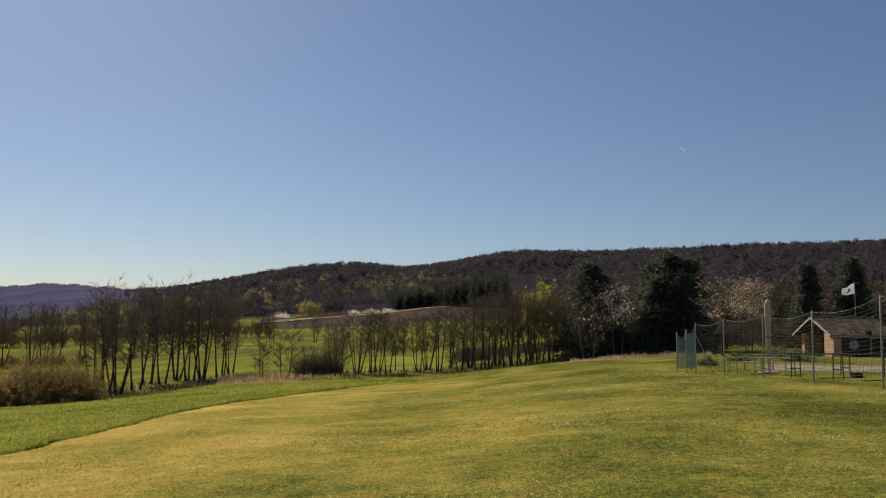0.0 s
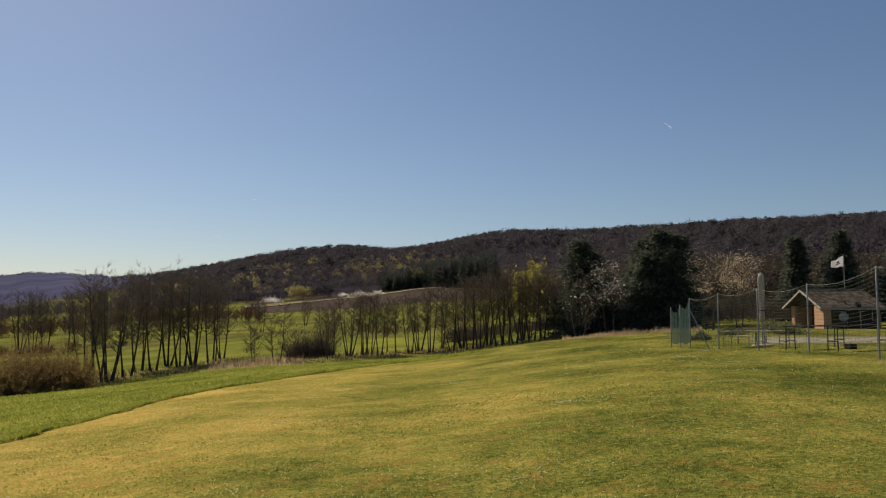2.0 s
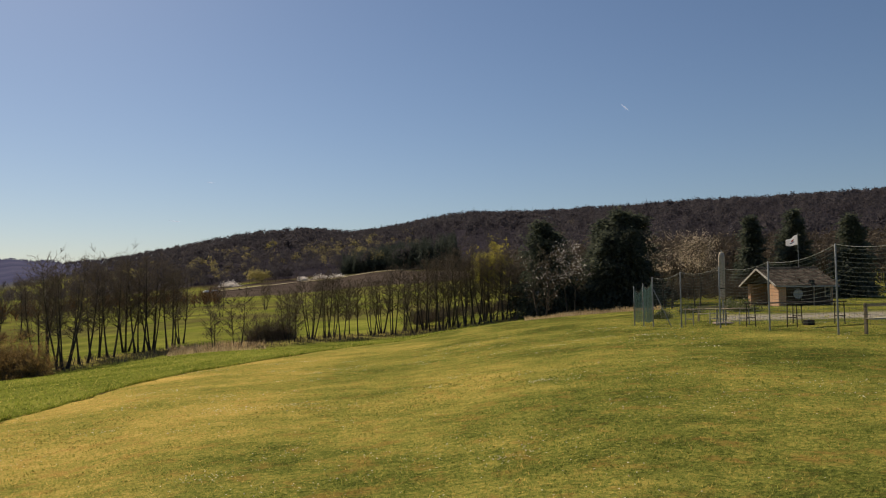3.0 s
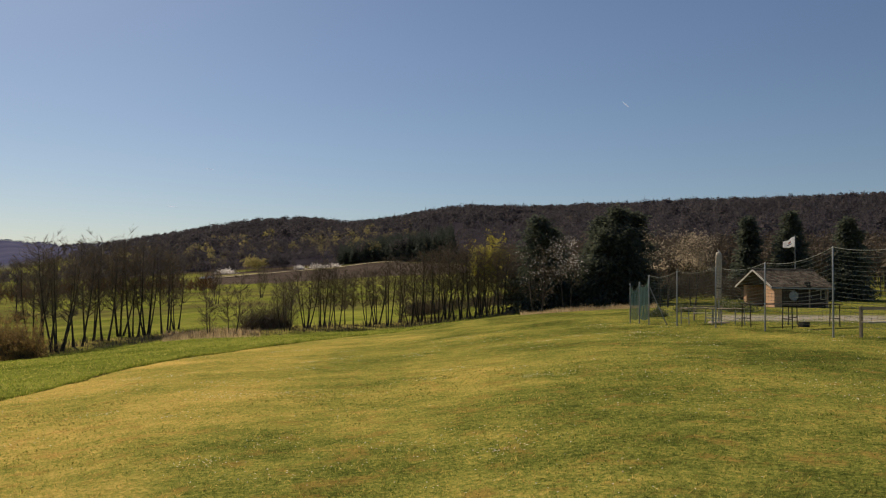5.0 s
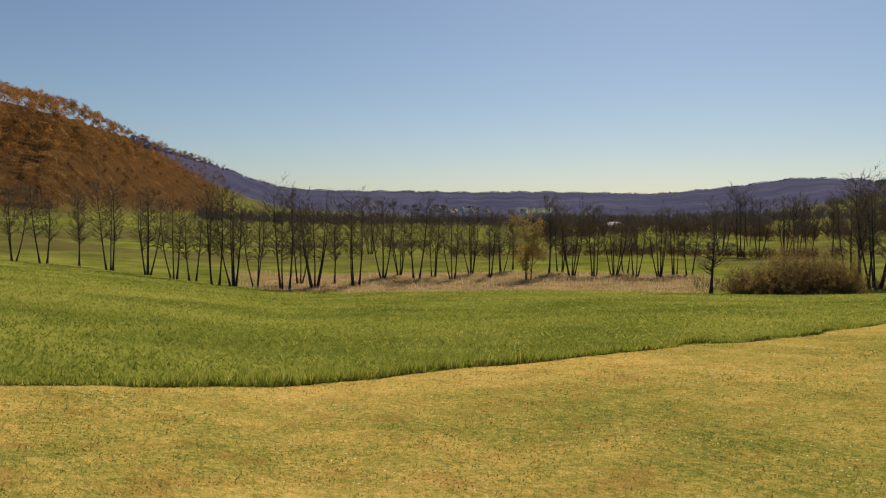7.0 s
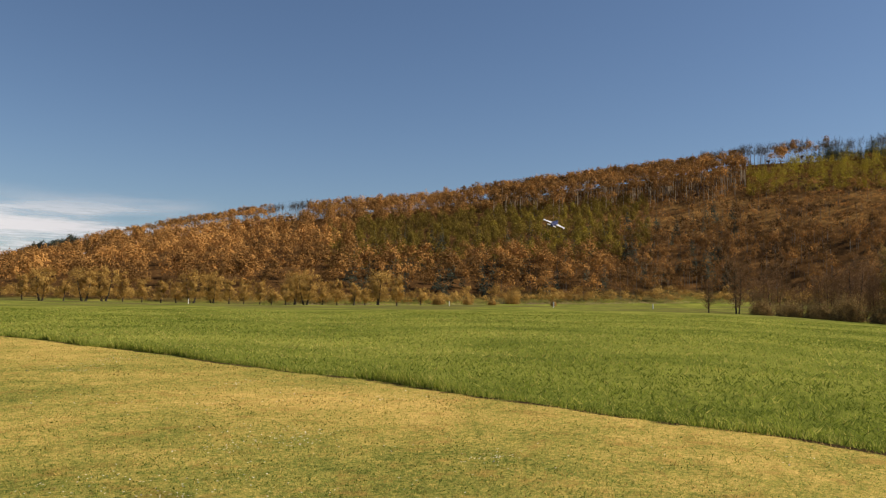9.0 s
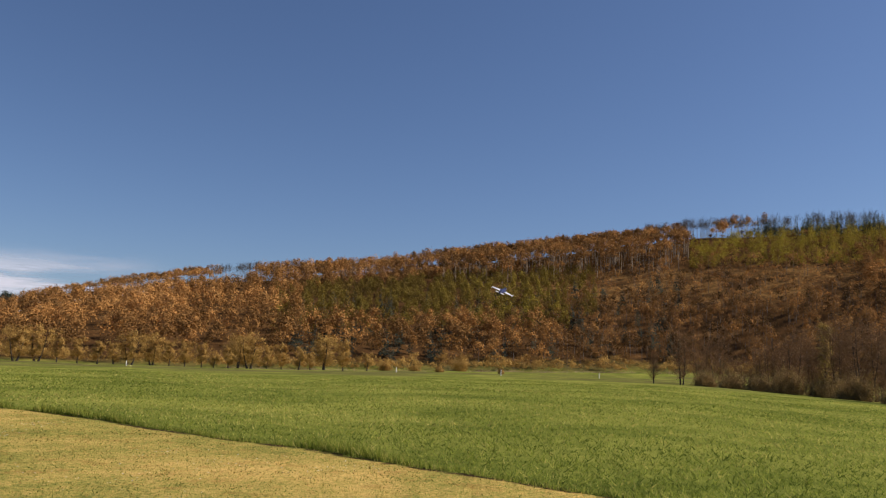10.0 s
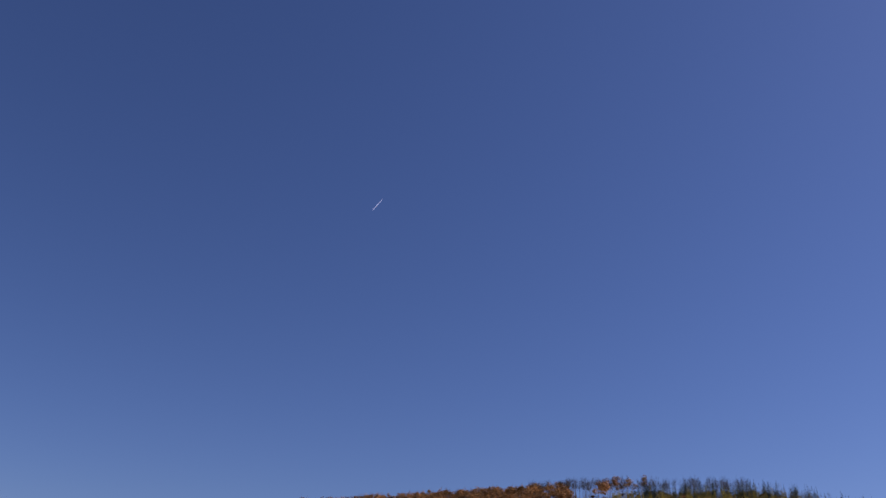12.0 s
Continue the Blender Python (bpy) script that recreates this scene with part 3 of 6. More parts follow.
def forest(name, label, places, heights, tints, material, seed, kind="broad", per=90, leaf=(0.028, 0.068), width=0.26, low=0.30, trunk=None, fat=0.011, clumps=7, bare_trunks=True, fine=1.0, spiky=0.4):
    """Woods that nobody could count, joined together: ragged sprays of leaves (broad), fans of boughs (fan), or cones of needles (cone)."""
    rng = np.random.default_rng(seed)
    n = len(places)
    g = Geo()
    P, hs = np.asarray(places, float), np.asarray(heights, float)
    Hh = hs[:, None, None]
    tints = np.asarray(tints, float)
    if kind == "broad":
        sub = unit(rng, n * clumps).reshape(n, clumps, 3) * (0.35 + 0.65 * rng.random((n, clumps, 1)) ** 0.5)
        sub[..., 2] = np.abs(sub[..., 2]) * 0.95 - 0.22
        sub[:, 0] = (0, 0, 0.55)
        wide = width * (0.75 + 0.5 * rng.random((n, 1, 1)))
        ext = np.concatenate([wide, wide, np.full_like(wide, (1 - low) * 0.58)], -1)
        mid = sub * 0.68 * ext
        mid[..., 2] += low + (1 - low) * 0.40
        rad = (0.34 + 0.16 * rng.random((n, clumps, 1))) * ext
        pick = rng.integers(0, clumps, (n, per))
        d = unit(rng, n * per).reshape(n, per, 3)
        d[..., 2] = np.where(rng.random((n, per)) < 0.8, np.abs(d[..., 2]), d[..., 2])
        shell = 0.62 + 0.45 * rng.random((n, per, 1))
        c = np.take_along_axis(mid, pick[..., None].repeat(3, 2), 1) + d * np.take_along_axis(rad, pick[..., None].repeat(3, 2), 1) * shell
    elif kind == "fan":
        az = rng.random((n, per)) * 2 * np.pi
        s = -0.25 + 1.25 * rng.random((n, per))
        out = np.sqrt(np.clip(1 - s * np.abs(s), 0.05, 1)) * (0.8 + 0.4 * rng.random((n, per)))
        lop = 1 + 0.2 * np.sin(az * 2 + 6 * rng.random((n, 1))) + 0.12 * np.sin(az * 5 + 6 * rng.random((n, 1)))
        waist = low + (1 - low) * 0.48
        tip = np.stack([np.cos(az) * out * lop * width, np.sin(az) * out * lop * width, waist + s * (1 - waist) * (0.85 + 0.2 * rng.random((n, per)))], -1)
        c0 = np.stack([rng.normal(size=(n, per)) * 0.012, rng.normal(size=(n, per)) * 0.012, low + (tip[..., 2] - low) * (0.25 + 0.5 * rng.random((n, per)))], -1)
        d = tip - c0
        knee = c0 + d * np.array([0.6, 0.6, 0.5])
        st, kn, tp = ((P[:, None] + q * Hh).reshape(-1, 3) for q in (c0, knee, c0 + d))
        tt = np.clip(tints[:, None] + rng.normal(size=(n, per)) * 0.08, 0, 1).ravel()
        w = np.repeat(hs, per)
        g.spikes(st, kn, w * 0.016 * fine, rng, tt * 0.7)
        for q in range(3):
            side = rng.normal(size=tp.shape) * (w * 0.045)[:, None]
            g.spikes(kn - (kn - st) * 0.25 * q, tp + side, w * 0.020 * fine, rng, tt)
        c = None
    else:
        u = rng.random((n, per)) ** 1.25
        az = rng.random((n, per)) * 2 * np.pi
        L = width * (1 - u) ** 0.85 * (0.25 + 0.75 * rng.random((n, per))) * (1 + 0.25 * np.sin(u * 40 + az))
        c = np.stack([np.cos(az) * L, np.sin(az) * L, 0.05 + 0.94 * u], -1)
    if c is not None:
        size = rng.uniform(leaf[0], leaf[1], (n, per))
        if kind != "broad":
            size = size * (1.2 - u)
        centre = (P[:, None] + c * Hh).reshape(-1, 3)
        tt = np.clip(tints[:, None] + rng.normal(size=(n, per)) * 0.025, 0, 1).ravel()
        out = c - np.array([0, 0, c[..., 2].mean() - 0.12])
        if kind == "broad":
            out = d * 0.75 + out * 0.5
        g.flakes(centre, (size * Hh[..., 0]).ravel(), rng, tt, facing=out.reshape(-1, 3), stray=0.12)
        few = rng.random(len(centre)) < spiky
        d = out.reshape(-1, 3)[few] + np.array([0, 0, 0.1])
        d /= np.linalg.norm(d, axis=1)[:, None] + 1e-6
        long = (size * Hh[..., 0]).ravel()[few]
        g.spikes(centre[few], centre[few] + d * long[:, None] * 1.8, long * 0.22, rng, tt[few])
    me = g.mesh(name)
    me.polygons.foreach_set("use_smooth", np.ones(len(me.polygons), bool))
    ob = part(name, me, material)
    tagged(ob, label, "woods", kind="stuff")
    if kind != "cone" and bare_trunks:
        g = Geo()
        a = np.array([0, 2.1, 4.2])
        for (x, y, z), h, q in zip(P, hs, rng.random(n)):
            w = fat * h
            top = h * (0.72 + 0.16 * q)
            ln = (q - 0.5) * 0.06 * h if kind == "broad" else 0.0
            ring0 = np.stack([x + np.cos(a) * w, y + np.sin(a) * w, 0 * a + z - 0.6], 1)
            ring1 = np.stack([x + ln + np.cos(a) * w * 0.35, y + np.sin(a) * w * 0.35, 0 * a + z + top], 1)
            g.add(np.concatenate([ring0, ring1]), [[0, 1, 4], [0, 4, 3], [1, 2, 5], [1, 5, 4], [2, 0, 3], [2, 3, 5]], q)
        tr = part(name.replace("wood", "trunks") if "wood" in name else name + "_trunks", g.mesh(name + "_trunks"), trunk or M_PALEBARK)
        tagged(tr, "bare trunks among " + label, "trunks", kind="stuff")
    return ob


def scatter(rng, n, a0, a1, r0, r1):
    """Random places in a sector; r0 and r1 may follow the bearing."""
    a = rng.uniform(a0, a1, n)
    lo = r0(a) if callable(r0) else np.full(n, r0)
    hi = r1(a) if callable(r1) else np.full(n, r1)
    r = np.sqrt(lo ** 2 + (hi ** 2 - lo ** 2) * rng.random(n))
    x, y = -np.sin(np.radians(a)) * r, np.cos(np.radians(a)) * r
    return a, r, np.stack([x, y, land(x, y)], 1)


def foot(a):
    return np.interp(a, FAR[0], FAR[1][0], period=360)


def crest(a):
    return np.interp(a, FAR[0], FAR[1][2], period=360)


# ---------------------------------------------------------------- wooded slope across the meadow
rng = np.random.default_rng(11)


def slope_u(a, r):
    return (r - foot(a)) / (crest(a) - foot(a))


a, r, p = scatter(rng, 4300, 66, 158, lambda a: foot(a) + 3, lambda a: crest(a) + 14)
u = slope_u(a, r)
fringe = (a < 88)
clearing = (a > 93) & (a < 113) & (u > 0.30) & (u < 0.62)
larch = (a < 103.5) & (a > 82) & (u > 0.58) & (u < np.where(a > 100.8, 0.82, 0.97))
plant = (a > 112) & (a < 131) & (u > 0.18) & (u < 0.58)
edge_a = a + rng.normal(size=len(a)) * 0.5
gap = ((edge_a > 101.3) & (edge_a < 104.8) & (u > 0.80)) | ((edge_a > 134.2) & (edge_a < 137.0) & (u > 0.70))
spruce = (a < 98.5) & (a > 80) & (u > 0.93)
ridge = (u > np.where(a < 119, 0.62, 0.80)) & ~larch & ~gap & ~spruce
low_band = (u < 0.30) & (a < 113)
rest = ~(clearing | larch | plant | gap | spruce | ridge | low_band)
def drift(p, mean, spread, seed, n=None):
    """Tints that change in drifts across the wood and from tree to tree."""
    lump = value_noise(p[:, 0], p[:, 1], 38, seed) * 0.6 + value_noise(p[:, 0], p[:, 1], 95, seed + 1) * 0.4
    return np.clip(mean + (lump - 0.5) * spread * 2.2 + rng.normal(size=len(p)) * spread * 0.55, 0, 1)


m = rest
forest("beech_wood", "rust-brown leafless beech wood on the hillside", p[m], rng.uniform(9, 17, m.sum()), drift(p[m], 0.44, 0.26, 71), M_BEECH, 21, per=190, leaf=(0.028, 0.064), low=0.1, width=0.36, clumps=5, spiky=0.12, bare_trunks=False)
tall = ridge & (a > 103) & (a < 121) & (u < 0.88)
airy = ridge & (a > 137.3) & (a < 147)
m = airy
forest("airy_ridge_wood", "tall beeches with bare trunks along the low crest", p[m], rng.uniform(13, 17, m.sum()), drift(p[m], 0.46, 0.2, 72), M_BEECH, 36, per=120, leaf=(0.026, 0.060), low=0.54, width=0.28, clumps=7, fat=0.012, spiky=0.3)
m = ridge & ~tall & ~airy
forest("ridge_beech_wood", "tall rust-brown beeches along the crest", p[m], rng.uniform(13, 18, m.sum()), drift(p[m], 0.48, 0.2, 73), M_BEECH, 22, per=140, leaf=(0.026, 0.060), low=0.28, width=0.29, clumps=5, fat=0.012, spiky=0.12, bare_trunks=False)
a2, r2, p2 = scatter(rng, 420, 105.5, 134, lambda a: foot(a) + 0.86 * (crest(a) - foot(a)), lambda a: crest(a) + 12)
forest("crest_beech_wood", "close-set rust-brown beeches on the crest", p2, rng.uniform(11, 15, len(a2)), drift(p2, 0.46, 0.2, 74), M_BEECH, 38, per=120, leaf=(0.026, 0.060), low=0.12, width=0.30, clumps=5, bare_trunks=False, spiky=0.12)
m = tall & (rng.random(len(a)) < 0.8)
forest("tall_beech_wood", "tall bare beeches with long trunks below the crest", p[m], rng.uniform(15, 20, m.sum()), drift(p[m], 0.42, 0.2, 75), M_BEECH, 34, per=120, leaf=(0.026, 0.060), low=0.48, width=0.26, clumps=7, fat=0.013, spiky=0.3, trunk=M_GREYBARK)
a2, r2, p2 = scatter(rng, 1500, 88, 157, lambda a: foot(a) + 0.66 * (crest(a) - foot(a)), lambda a: crest(a) + 4)
keep = ~((r2 > crest(a2) - 16) & (((a2 > 101) & (a2 < 106.5)) | ((a2 > 133.5) & (a2 < 140.5))))
a2, p2 = a2[keep], p2[keep]
forest("ridge_undergrowth_wood", "brown undergrowth below the crest", p2, rng.uniform(3.0, 7.0, len(a2)), drift(p2, 0.24, 0.15, 77), M_BEECH, 33, per=26, leaf=(0.08, 0.17), low=0.0, width=0.5, clumps=3, bare_trunks=False, spiky=0.3)
m = low_band
forest("lower_wood", "brown mixed wood at the foot of the slope", p[m], rng.uniform(6, 12, m.sum()), drift(p[m], 0.27, 0.3, 79), M_BEECH, 23, per=150, leaf=(0.026, 0.060), low=0.06, width=0.34, clumps=5, spiky=0.12, trunk=M_GREYBARK)
a2, r2, p2 = scatter(rng, 520, 88, 121, lambda a: foot(a) + 2, lambda a: foot(a) + 0.34 * (crest(a) - foot(a)))
forest("foot_wood", "dense brown trees along the foot of the slope", p2, rng.uniform(5, 10, len(a2)), drift(p2, 0.38, 0.34, 78), M_BEECH, 37, per=140, leaf=(0.026, 0.060), low=0.05, width=0.34, clumps=5, spiky=0.12, trunk=M_GREYBARK)
a2, r2, p2 = scatter(rng, 800, 110, 133, lambda a: foot(a) + 0.14 * (crest(a) - foot(a)), lambda a: foot(a) + 0.62 * (crest(a) - foot(a)))
forest("thicket_wood", "olive-brown thicket of young trees on the slope", p2, rng.uniform(6, 12, len(a2)), drift(p2, 0.30, 0.30, 89), M_OLIVE, 46, per=95, leaf=(0.034, 0.074), low=0.03, width=0.27, clumps=7, bare_trunks=False, spiky=0.5)
a2, r2, p2 = scatter(rng, 330, 103.5, 121, lambda a: foot(a) + 0.54 * (crest(a) - foot(a)), lambda a: foot(a) + 0.90 * (crest(a) - foot(a)))
forest("stem_beech_wood", "tall slender beeches with long bare stems", p2, rng.uniform(13, 19, len(a2)), drift(p2, 0.36, 0.2, 90), M_BEECH, 47, per=70, leaf=(0.030, 0.066), low=0.56, width=0.22, clumps=6, fat=0.015, spiky=0.5, trunk=M_PALEBARK)
m = plant
forest("young_wood", "olive-green young plantation on the slope", p[m], rng.uniform(8, 13, m.sum()), drift(p[m], 0.34, 0.25, 81), M_OLIVE, 24, per=105, leaf=(0.034, 0.074), low=0.05, width=0.22, clumps=6, spiky=0.5, bare_trunks=False)
m = larch
forest("larch_wood", "yellow-green larches below the crest", p[m], rng.uniform(8, 14, m.sum()), drift(p[m], 0.66, 0.28, 83), M_OLIVE, 25, kind="cone", per=110, width=0.19, leaf=(0.04, 0.09), spiky=0.6)
a2, r2, p2 = scatter(rng, 520, 82, 103.5, lambda a: foot(a) + 0.58 * (crest(a) - foot(a)), lambda a: foot(a) + np.where(a > 100.8, 0.84, 0.97) * (crest(a) - foot(a)))
forest("young_larch_wood", "bright yellow-green young larches in front of the spruces", p2, rng.uniform(5, 12, len(a2)), drift(p2, 0.70, 0.3, 87), M_OLIVE, 39, kind="cone", per=90, width=0.22, leaf=(0.04, 0.09), spiky=0.6)
a2, r2, p2 = scatter(rng, 150, 82, 99.5, lambda a: crest(a) - 22, lambda a: crest(a) + 14)
forest("crest_spruce_wood", "close row of dark spruces on the crest", p2, rng.uniform(9, 15, len(a2)), rng.random(len(a2)) * 0.5, M_SPRUCE, 40, kind="cone", per=120, leaf=(0.05, 0.10), width=0.2)
a2, r2, p2 = scatter(rng, 60, 92, 101.5, lambda a: crest(a) - 8, lambda a: crest(a) + 10)
forest("bare_crest_wood", "bare trees between the spruces on the crest", p2, rng.uniform(13, 17, len(a2)), np.clip(rng.normal(0.2, 0.1, len(a2)), 0, 1), M_TWIG, 45, kind="fan", per=26, low=0.34, width=0.24, trunk=M_GREYBARK, fine=0.28)
m = spruce
forest("ridge_spruce_wood", "dark spruces on the crest", p[m], rng.uniform(10, 16, m.sum()), rng.random(m.sum()), M_SPRUCE, 26, kind="cone", per=190, leaf=(0.05, 0.10), width=0.17)
m = clearing & (rng.random(len(a)) < 0.75)
forest("clearing_scrub_wood", "sparse bare trees on the felled clearing", p[m], rng.uniform(5, 12, m.sum()), drift(p[m], 0.36, 0.22, 85), M_BEECH, 27, per=60, leaf=(0.034, 0.074), low=0.32, width=0.24, clumps=6, fat=0.010, spiky=0.6, trunk=M_GREYBARK)
a2, r2, p2 = scatter(rng, 2200, 78, 116, lambda a: foot(a) + 0.22 * (crest(a) - foot(a)), lambda a: foot(a) + 0.68 * (crest(a) - foot(a)))
tone = np.clip(0.12 + 0.75 * value_noise(p2[:, 0], p2[:, 1], 45, 12) + rng.normal(size=len(a2)) * 0.15, 0, 1)
forest("clearing_brush_wood", "low brown brush and felled branches on the clearing", p2, rng.uniform(1.0, 4.2, len(a2)), tone, M_BEECH, 31, per=22, leaf=(0.08, 0.18), low=0.0, width=0.62, clumps=3, bare_trunks=False, spiky=0.4)
a2, r2, p2 = scatter(rng, 70, 101.6, 106.4, lambda a: crest(a) - 14, lambda a: crest(a) + 10)
forest("thin_ridge_wood", "thin row of bare trees against the sky", p2, rng.uniform(12, 17, len(a2)), np.clip(rng.normal(0.2, 0.1, len(a2)), 0, 1), M_TWIG, 28, kind="fan", per=24, low=0.42, width=0.22, trunk=M_GREYBARK, fine=0.26)
a2, r2, p2 = scatter(rng, 46, 133.9, 137.3, lambda a: crest(a) - 10, lambda a: crest(a) + 10)
forest("sparse_ridge_wood", "sparse bare trees in a gap on the crest", p2, rng.uniform(13, 17, len(a2)), np.clip(rng.normal(0.25, 0.1, len(a2)), 0, 1), M_TWIG, 35, kind="fan", per=20, low=0.45, width=0.20, trunk=M_GREYBARK, fine=0.25)
a, r, p = scatter(rng, 520, 84, 156, lambda a: foot(a) - 5, lambda a: foot(a) + 9)
forest("wood_edge_brush", "ochre and brown brush along the foot of the wood", p, rng.uniform(2.0, 5.5, len(a)), np.clip(rng.normal(0.45, 0.3, len(a)), 0, 1), M_OCHRE, 32, per=80, leaf=(0.05, 0.11), low=0.0, width=0.5, clumps=6, bare_trunks=False, spiky=0.4)
# dark firs mixed into the slope
a, r, p = scatter(rng, 120, 104, 132, lambda a: foot(a) + 8, lambda a: foot(a) + 120)
forest("slope_spruce_wood", "dark spruces scattered through the slope", p, rng.uniform(8, 14, len(a)), rng.random(len(a)), M_SPRUCE, 29, kind="cone", per=150, leaf=(0.05, 0.10), width=0.18)
a, r, p = scatter(rng, 30, 149.4, 152.2, lambda a: crest(a) - 90, lambda a: crest(a))
forest("dark_pine_wood", "dark pines at the low end of the crest", p, rng.uniform(14, 19, len(a)), rng.random(len(a)) * 0.3, M_SPRUCE, 30, per=220, leaf=(0.05, 0.10), low=0.1, width=0.34, clumps=7, spiky=0.15)

# ---------------------------------------------------------------- the long wooded hill beyond the fields
a, r, p = scatter(rng, 5600, -36, 22, lambda a: foot(a) + 4, lambda a: crest(a) + 20)
u = slope_u(a, r)
fresh = (u < 0.45) & (a > -2) & (rng.random(len(a)) < 0.34 * value_noise(p[:, 0], p[:, 1], 90, 33))
tint = np.clip(drift(p, 0.40, 0.14, 35), 0, 0.66)
rise = 0.80 + 0.45 * value_noise(p[:, 0], p[:, 1], 55, 31)
tint[fresh] = rng.uniform(0.70, 0.95, fresh.sum())
tall_h = rng.uniform(12, 18, len(a)) * np.interp(a, [14, 22], [1.0, 0.55]) * rise
close = r < 760
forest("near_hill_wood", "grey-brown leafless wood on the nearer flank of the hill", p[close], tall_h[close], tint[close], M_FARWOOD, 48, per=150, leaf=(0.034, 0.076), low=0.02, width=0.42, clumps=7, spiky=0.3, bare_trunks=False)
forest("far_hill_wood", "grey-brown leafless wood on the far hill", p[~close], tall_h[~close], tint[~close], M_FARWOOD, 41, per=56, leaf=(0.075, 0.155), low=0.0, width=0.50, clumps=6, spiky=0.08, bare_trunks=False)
a, r, p = scatter(rng, 80, -36, 1, lambda a: crest(a) - 25, lambda a: crest(a) + 10)
forest("far_crest_spruce_wood", "dark spruces breaking the far crest", p, rng.uniform(13, 23, len(a)), rng.random(len(a)) * 0.5, M_SPRUCE, 42, kind="cone", per=140, leaf=(0.09, 0.18), width=0.27)
a, r, p = scatter(rng, 520, -4.6, 3.6, lambda a: foot(a) + 2, lambda a: foot(a) + 70)
forest("spruce_block_wood", "dark block of spruces above the ploughed field", p, rng.uniform(0.85, 1.05, len(a)) * np.interp(a, [-4.6, 3.6], [23, 14]), rng.random(len(a)) * 0.15, M_SPRUCE, 43, kind="cone", per=90, leaf=(0.08, 0.16), width=0.18)
a, r, p = scatter(rng, 900, -36, -8, 128, 260)
forest("near_brown_wood", "brown bare wood behind the hut", p, np.minimum(rng.uniform(9, 14, len(a)), r * 0.062), np.clip(drift(p, 0.24, 0.16, 37), 0, 0.5), M_TWIG, 44, per=90, leaf=(0.035, 0.085), low=0.06, width=0.32, clumps=6, spiky=0.6, trunk=M_BARK)

# ---------------------------------------------------------------- alders along the stream
ALDERS = [bare_tree("alder_tree", 100 + q, 12.0, s, "bare dark alder with several stems beside the stream", "tree", spread=0.17, first=0.34, limbs=int(96 / s) + 8, twigs=42, reach=0.235, up=0.55, twig_len=0.74, twig_w=0.026, r0=0.15,
                    group="alders along the stream") for q, s in enumerate((2, 3, 5, 1, 3))]
used = set()


def alder(q, a, r, h, turn=None):
    turn = (a * 77 + r * 13) % 360 if turn is None else turn
    if q not in used:
        used.add(q)
        return first_at(ALDERS[q], a, r, h / 12.0, turn)
    return put(ALDERS[q], a, r, h / 12.0, turn)


# bearing, distance, height, which growth form
for a, r, h, q in ((62.0, 93, 11.5, 4), (59.9, 96, 11.0, 2), (57.0, 97, 11.0, 4), (55.0, 106, 10.0, 1), (52.6, 104, 10.2, 0), (50.0, 103, 9.8, 1), (47.3, 104, 9.8, 0),
                   (43.0, 109, 9.8, 3), (41.4, 106, 9.4, 2), (39.8, 106, 9.6, 4), (36.9, 106, 9.4, 1), (35.3, 106, 9.2, 2), (33.3, 108, 9.0, 0), (45.6, 117, 10.0, 3)):
    alder(q, a, r, h)
for a, r, h, q in ((65.5, 95, 11.5, 2), (69.5, 100, 11.0, 1), (73.5, 106, 11.0, 4), (77.5, 112, 11.0, 0), (81.5, 118, 11.5, 2), (85.5, 122, 11.5, 4), (88.5, 126, 12.0, 1), (64.0, 97, 11.0, 1), (66.8, 94, 11.5, 4), (68.2, 99, 10.5, 0), (71.2, 103, 11.0, 2), (75.4, 109, 10.5, 3), (79.2, 115, 11.0, 1)):
    alder(q, a, r, h)
for a, r, h, q in ((23.3, 98, 11.4, 1), (22.6, 104, 12.0, 4), (21.9, 95, 12.2, 2), (20.7, 98, 11.6, 0), (20.0, 104, 12.0, 4), (19.0, 102, 12.0, 1), (18.2, 108, 11.8, 2), (17.3, 104, 11.8, 4),
                   (16.5, 106, 11.6, 2), (15.3, 106, 11.0, 4), (14.7, 112, 10.4, 1)):
    alder(q, a, r, h * 1.02)
for a, r, h, q in ((7.5, 104, 8.5, 0), (6.9, 106, 9.0, 3), (5.8, 103, 10.0, 2), (4.8, 104, 10.5, 4), (4.3, 106, 10.5, 1), (3.7, 104, 10.0, 0), (3.1, 110, 8.5, 3), (2.5, 108, 9.5, 3),
                   (1.5, 106, 10.0, 1), (0.8, 108, 10.2, 2), (0.0, 104, 10.6, 4), (-0.8, 108, 10.6, 0), (-1.6, 102, 11.0, 1), (-2.3, 105, 11.0, 2), (-2.9, 100, 10.8, 4)):
    alder(q, a, r, h * 0.86)
for a, r, h, q in ((-3.6, 98, 11.0, 1), (-4.2, 102, 11.0, 2), (-4.9, 97, 10.5, 0), (-5.4, 99, 10.8, 4), (-6.0, 96, 10.0, 1), (-6.6, 100, 10.5, 2), (-7.3, 96, 9.5, 0), (-8.0, 96, 9.0, 4), (-8.7, 98, 8.5, 1)):
    alder(q, a, r, h * 0.93)
# a second, more distant row
for a, r, h, q in ((31.2, 165, 12.0, 2), (30.0, 160, 13.0, 4), (28.8, 162, 12.5, 1), (27.2, 165, 12.0, 2), (25.8, 168, 12.5, 0), (24.4, 165, 12.5, 3), (26.5, 175, 11.5, 4)):
    alder(q, a, r, h)

